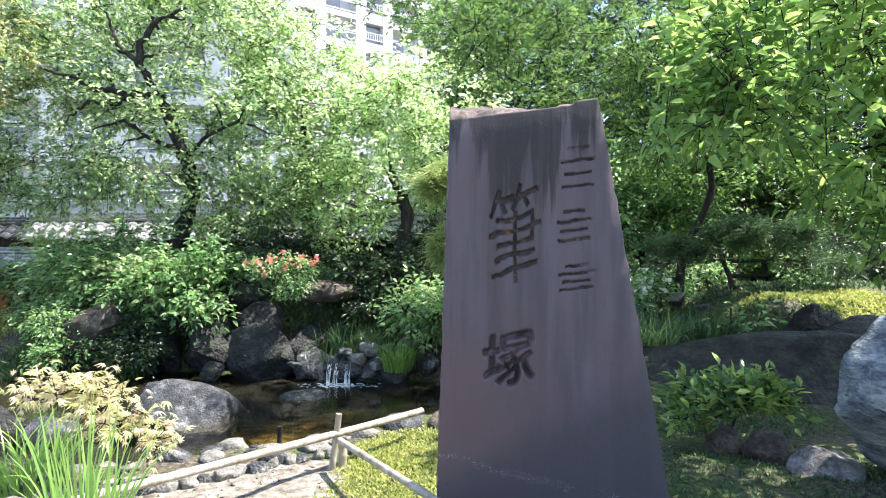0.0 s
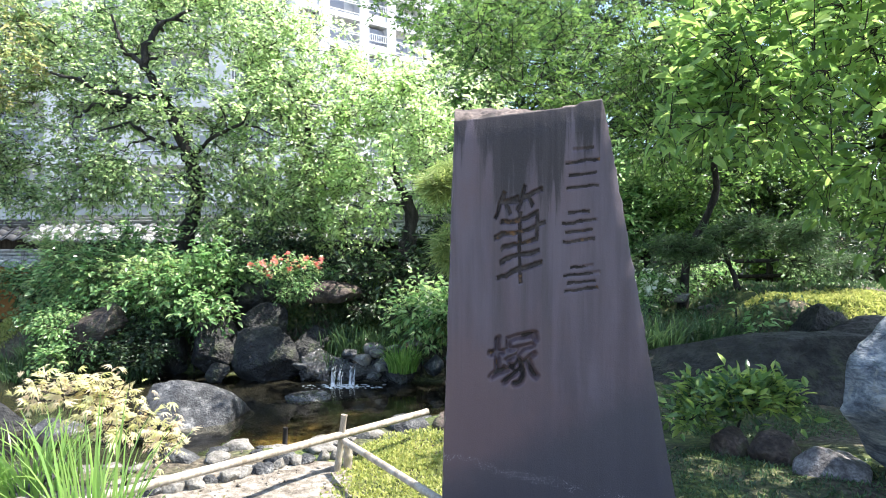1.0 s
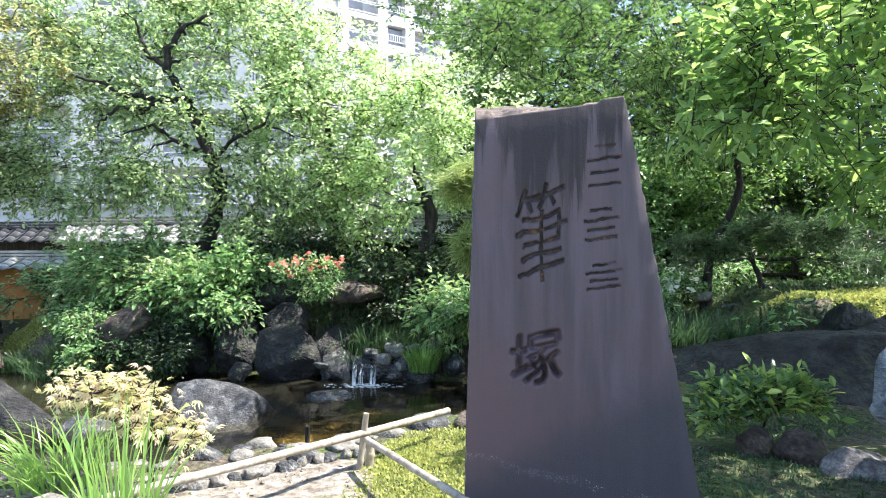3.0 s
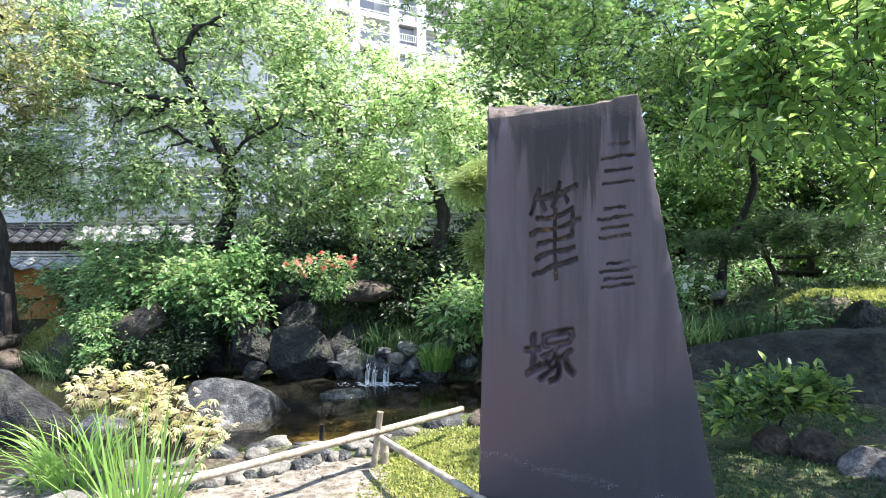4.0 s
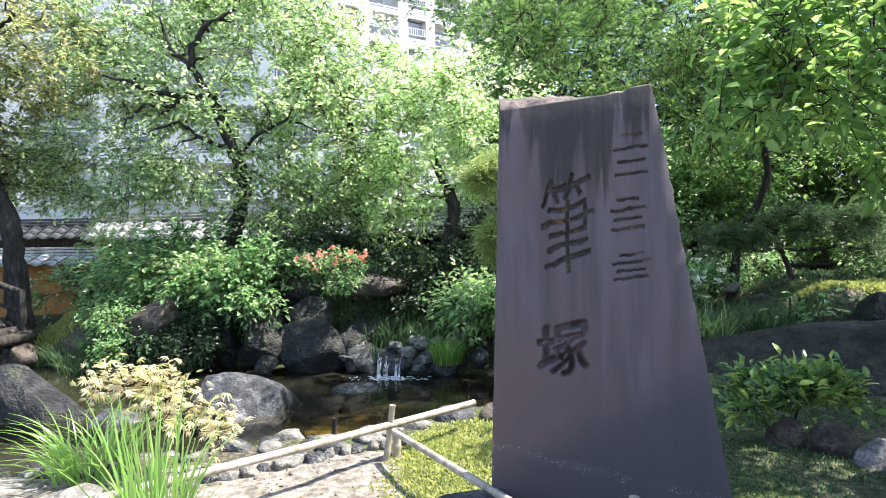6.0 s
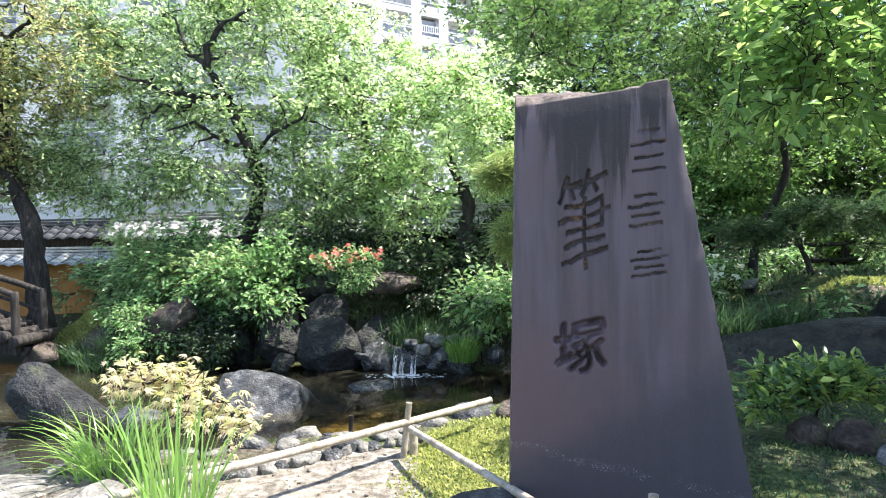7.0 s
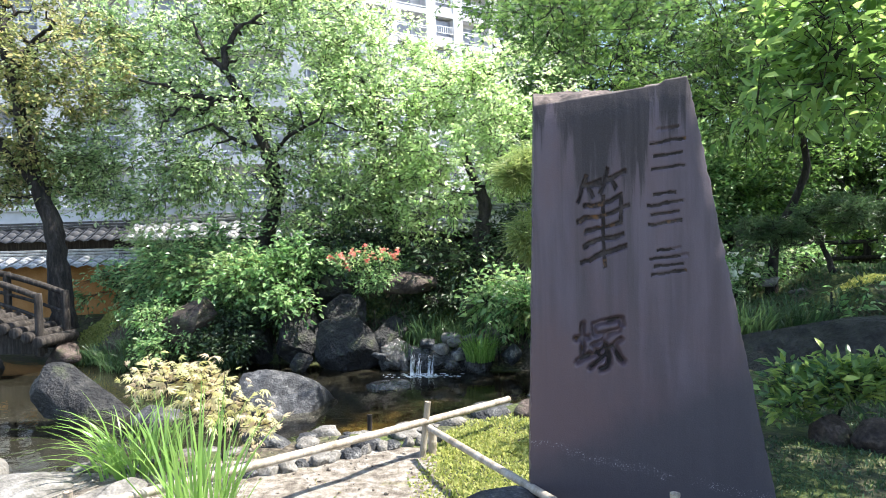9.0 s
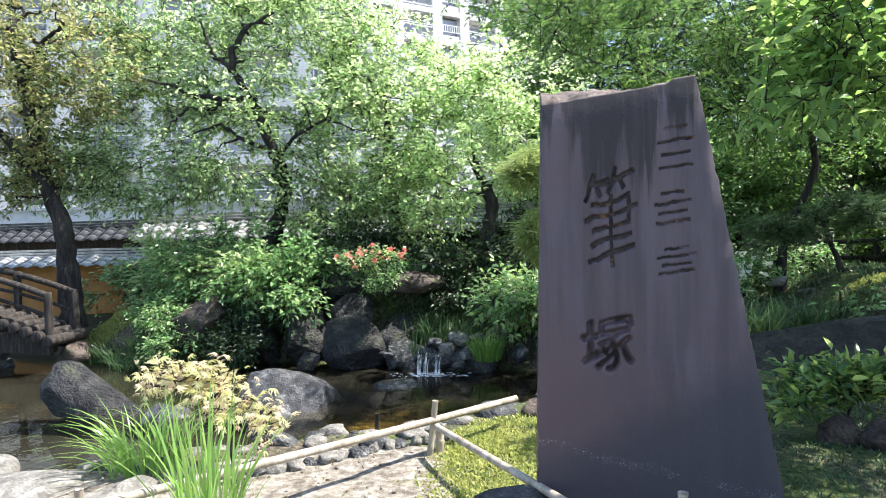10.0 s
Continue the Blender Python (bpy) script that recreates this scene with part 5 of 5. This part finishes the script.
for k, (x, y, n, L) in enumerate([(-1.3, 9.2, 140, 0.5), (-0.9, 9.15, 160, 0.5), (-4.3, 8.9, 180, 0.4), (-1.55, 9.05, 160, 0.42), (-1.7, 9.3, 100, 0.45), (-5.5, 8.95, 160, 0.4), (-5.8, 8.85, 140, 0.36), (1.6, 6.3, 240, 0.5), (2.1, 6.6, 240, 0.5), (2.7, 6.8, 200, 0.45), (1.4, 6.9, 200, 0.5), (-1.2, 10.0, 160, 0.6), (0.2, 9.4, 140, 0.5), (-6.2, 9.2, 200, 0.42), (-6.65, 9.4, 180, 0.38), (-5.8, 9.3, 180, 0.42)]):
    tuft("lily_turf", "dark green strap-leaved lily turf clump", "plant", at(x, y), n, L, 0.013, BLADE_DARK if k != 11 else BLADE, 310 + k, 0.28, 0.8, group="lily turf clumps")

# ---- moss and turf ----
cover("moss_patch", "bright yellow-green moss beside the memorial", [(-0.3, 3.7, 0.36, 0.8), (-0.1, 4.4, 0.4, 0.5), (-0.45, 4.3, 0.2, 0.3)], 9000, 0.028, MOSS_TUFT, 401)
cover("moss_mound", "sunlit moss on the mound by the far rails", [(3.95, 7.35, 0.6, 0.24), (4.5, 7.5, 0.45, 0.25), (4.5, 7.05, 0.6, 0.25)], 8000, 0.04, MOSS_TUFT, 402)
cover("moss_bank", "sunlit moss on the bank near the bridge", [(-6.5, 9.9, 0.75, 0.28), (-6.8, 10.05, 0.5, 0.25)], 8000, 0.045, MOSS_TUFT, 403)
cover("turf", "thin green turf and clover under the shrub", [(1.4, 3.2, 0.9, 0.6), (2.0, 4.6, 0.8, 0.5), (1.0, 2.2, 1.2, 0.5)], 13000, 0.026, BLADE_DARK, 404, 0.3)
cover("slope_turf", "dark low ground cover on the slope", [(2.6, 6.6, 1.6, 0.9), (4.0, 8.6, 1.8, 1.0), (1.5, 7.4, 0.7, 1.0), (-3.5, 10.0, 3.0, 0.9), (-0.6, 9.8, 1.4, 0.9)], 16000, 0.06, BLADE_DARK, 405, 0.4)
cover("leaf_litter", "dry fallen leaves and twigs", [(1.4, 3.2, 0.9, 0.7), (-1.6, 3.0, 0.8, 0.9), (-0.3, 3.5, 0.3, 0.8)], 700, 0.03, OLIVE, 406, 0.5, 3.0)


# ---- little waterfall ----
def waterfall():
    rng = random.Random(7)
    root = thing("waterfall", "thin white strands of water over wet stones", "waterfall", (-1.35, 8.55, LEVEL))
    for k in range(34):
        x = rng.choice((-0.14, -0.05, 0.08, 0.12)) + rng.gauss(0, 0.018)
        top = rng.uniform(0.1, 0.26)
        a, b, ra = [], [], []
        last = Vector((x, 0.1, top + 0.01))
        for j in range(7):
            s = (j + 1) / 7
            q = Vector((x + rng.uniform(-0.004, 0.004), 0.1 - 0.16 * math.sqrt(s), top * (1 - s * s)))
            a.append(last); b.append(q); ra.append(rng.uniform(0.0006, 0.0022))
            last = q
        v, f = tubes([p[:] for p in a], [p[:] for p in b], ra, ra[1:] + [0.003], 7)
        part("strand", mesh_from("strand", v, f, FOAM, True), root)
    bm = bmesh.new()
    for k in range(170):
        s = rng.uniform(0.004, 0.018)
        bmesh.ops.create_icosphere(bm, subdivisions=2, radius=s, matrix=Matrix.Translation((rng.gauss(0.0, 0.2), rng.uniform(-0.3, -0.06), 0.0)) @ Matrix.Diagonal((1.6, 1, 0.14, 1)))
    part("foam", from_bm("foam", bm, FOAM, True), root, "white foam at the foot of the falls")


waterfall()


# ---- arched log bridge ----
def bridge():
    ox = -9.4
    root = thing("bridge", "dark weathered arched log footbridge with curved handrails", "bridge", (ox - 0.15, 8.8, LEVEL))
    rise = lambda x: 0.66 - 0.07 * (x + 9.6) ** 2 - LEVEL
    n = 30
    for k in range(n):
        x = -12.1 + 5.3 * k / (n - 1)
        c = log("log", (x - ox, -0.15, rise(x) - 0.1), (x - ox, 0.65, rise(x) - 0.1), 0.085, WOOD, 60 + k)
        part("log", c, root)
    for y in (0.0, 0.58):
        xs = [-12.2 + 5.3 * i / 16 for i in range(17)]
        for h, r, name in ((0.52, 0.05, "handrail"), (0.22, 0.028, "cross_rail")):
            a = np.array([(x - ox, y, rise(x) + h) for x in xs])
            v, f = chains(a[None], np.full((1, 17), r), 10)
            part(name, mesh_from(name, v, f, WOOD, True), root)
        for x in (-12.0, -11.0, -10.0, -8.9, -7.85, -6.88):
            part("post", log("post", (x - ox, y, rise(x) - 0.35), (x - ox, y, rise(x) + 0.57), 0.055, WOOD, 90), root)
        part("beam", one_box("beam", (-2.6, y + 0.05, rise(-12.0) - 0.45), (2.5, y + 0.2, rise(-12.0) - 0.15), WOOD, 0.02), root)
    return root


bridge()
rock("abutment_stone", "dark stone block under the bridge end", (-8.2, 9.0, -0.35), (1.1, 0.8, 0.5), 71, ROCK_DARK, 12)
rock("abutment_stone", "dark stone block under the bridge end", (-6.95, 9.2, -0.25), (0.7, 0.6, 0.6), 72, ROCK_BROWN, 12)

# ---- rails at the back of the garden ----
back_rail = thing("rail_fence", "low dark wooden rail fence at the back", "fence", (4.7, 10.0, 0.85))
for k, x in enumerate((-1.3, 0.2, 1.7, 3.2)):
    part("post", log("post", (x, 0, -0.4), (x, 0, 0.33), 0.05, WOOD, 80 + k), back_rail)
for z in (0.25, 0.02):
    part("rail", log("rail", (-1.6, -0.06, z), (3.6, -0.06, z + 0.1), 0.03, WOOD, 84), back_rail)


# ---- garden wall with a tiled roof ----
def garden_wall(name, label, x0, x1, y, base, eave, ridge, face, cover_mat=ROOFTILE):
    root = thing(name, label, "wall", (x0, y, base), kind="structure")
    part("wall_face", one_box("wall_face", (0, 0, -0.3), (x1 - x0, 0.22, eave - base), face), root)
    for j in range(3):
        part("ridge_course", one_box("ridge_course", (0, -0.05 + 0.025 * j, ridge - base - 0.03 + 0.055 * j), (x1 - x0, 0.27 - 0.025 * j, ridge - base + 0.012 + 0.055 * j), cover_mat, 0.008), root)
    pitch, n = 0.3, 12
    for side in (-1, 1):
        depth, drop, courses = 0.5, ridge - eave, 3
        v, f = [], []
        for c in range(2):
            for i in range(n + 1):
                wv = 0.026 * math.sin(2 * math.pi * i / n) + (0.02 if i > n * 0.7 else 0)
                v.append((pitch * i / n, side * depth / courses * c * 1.06, wv - drop / courses * c + 0.012 * c))
        m = len(v)
        v += [(a, b, cc - 0.022) for a, b, cc in v]
        for i in range(n):
            f.append((i, i + 1, n + 2 + i, n + 1 + i))
            f.append((n + 1 + i, n + 2 + i, m + n + 2 + i, m + n + 1 + i))
        me = mesh_from("tile", v, f, cover_mat, True)
        for j in range(int((x1 - x0) / pitch)):
            for c in range(courses):
                part("tile", me, root, m=Matrix.Translation((j * pitch, 0.11 + side * (0.06 + depth / courses * c), ridge - base - drop / courses * c)))
    return root


garden_wall("wall_west", "ochre plastered garden wall under grey pan tiles", -13.0, -7.0, 11.5, 0.1, 1.02, 1.2, PLASTER)
garden_wall("wall_north", "dark timber garden wall under grey pan tiles", -7.8, 2.5, 12.6, 0.2, 1.45, 1.85, WOOD)
garden_wall("wall_rear", "dark timber wall with shade painted into its tiled roof", -16.0, -8.0, 13.4, 0.2, 1.5, 1.8, WOOD, SHADED_TILE)
street_wall = thing("wall_street", "white plastered wall behind the garden", "wall", (-18.0, 16.5, 0.0), kind="structure")
part("wall_face", one_box("wall_face", (0, 0, -0.2), (22.0, 0.2, 2.36), CONCRETE, 0.01), street_wall)
part("coping", one_box("coping", (0, -0.06, 2.36), (22.0, 0.26, 2.46), CONCRETE, 0.015), street_wall)


# ---- apartment buildings beyond ----
def block(name, label, origin, angle, units, depth, floors, storey=2.95, unit=7.6):
    """Flats: each bay has a wide recessed balcony and a narrower window."""
    root = thing(name, label, "building", origin)
    root.rotation_euler = (0, 0, radians(angle))
    width = units * unit
    part("wall", one_box("wall", (0, 1.2, 0), (width, depth, floors * storey + 1), CONCRETE), root)
    slab = one_box("slab", (0, 0, 0), (width, 1.2, 0.5), CONCRETE)
    piers = [(one_box("pier", (0, 0, 0), (b - a, 1.2, storey - 0.5), CONCRETE), a) for a, b in ((3.3, 4.4), (6.5, 7.6))]
    apron = one_box("apron", (0, 0, 0), (2.1, 1.1, 0.55), CONCRETE)
    door = one_box("window", (0, 0, 0), (1.7, 0.06, 2.0), GLASS)
    pane = one_box("window", (0, 0, 0), (2.1, 0.06, 1.5), GLASS)
    bar3, bar2 = one_box("rail", (0, 0, 0), (3.3, 0.05, 0.08), RAILING), one_box("rail", (0, 0, 0), (2.1, 0.05, 0.06), RAILING)
    baluster = one_box("baluster", (0, 0, 0), (0.05, 0.05, 0.7), RAILING)
    for s in range(floors):
        z = s * storey
        part("slab", slab, root, m=Matrix.Translation((0, 0, z - 0.5)))
        for c in range(units):
            x = c * unit
            for me, a in piers:
                part("pier", me, root, m=Matrix.Translation((x + a, 0, z)))
            part("window", door, root, m=Matrix.Translation((x + 0.5, 1.13, z + 0.05)))
            part("window", pane, root, m=Matrix.Translation((x + 4.4, 0.6, z + 0.75)))
            part("apron", apron, root, m=Matrix.Translation((x + 4.4, 0.1, z)))
            for h in (0.15, 1.05, 1.25):
                part("rail", bar3, root, m=Matrix.Translation((x, 0.03, z + h)))
            for h in (0.85, 1.5):
                part("rail", bar2, root, m=Matrix.Translation((x + 4.4, 0.03, z + h)))
            for q in range(8):
                part("baluster", baluster, root, m=Matrix.Translation((x + 4.5 + 0.26 * q, 0.04, z + 0.82)))
    return root


block("apartment_building", "white apartment building with recessed balconies", (-16.9, 57.2, 0), 39.2, 4, 14, 10)
block("apartment_building", "pale apartment building behind the trees", (-37.5, 27.5, 0), 13, 4, 10, 6)
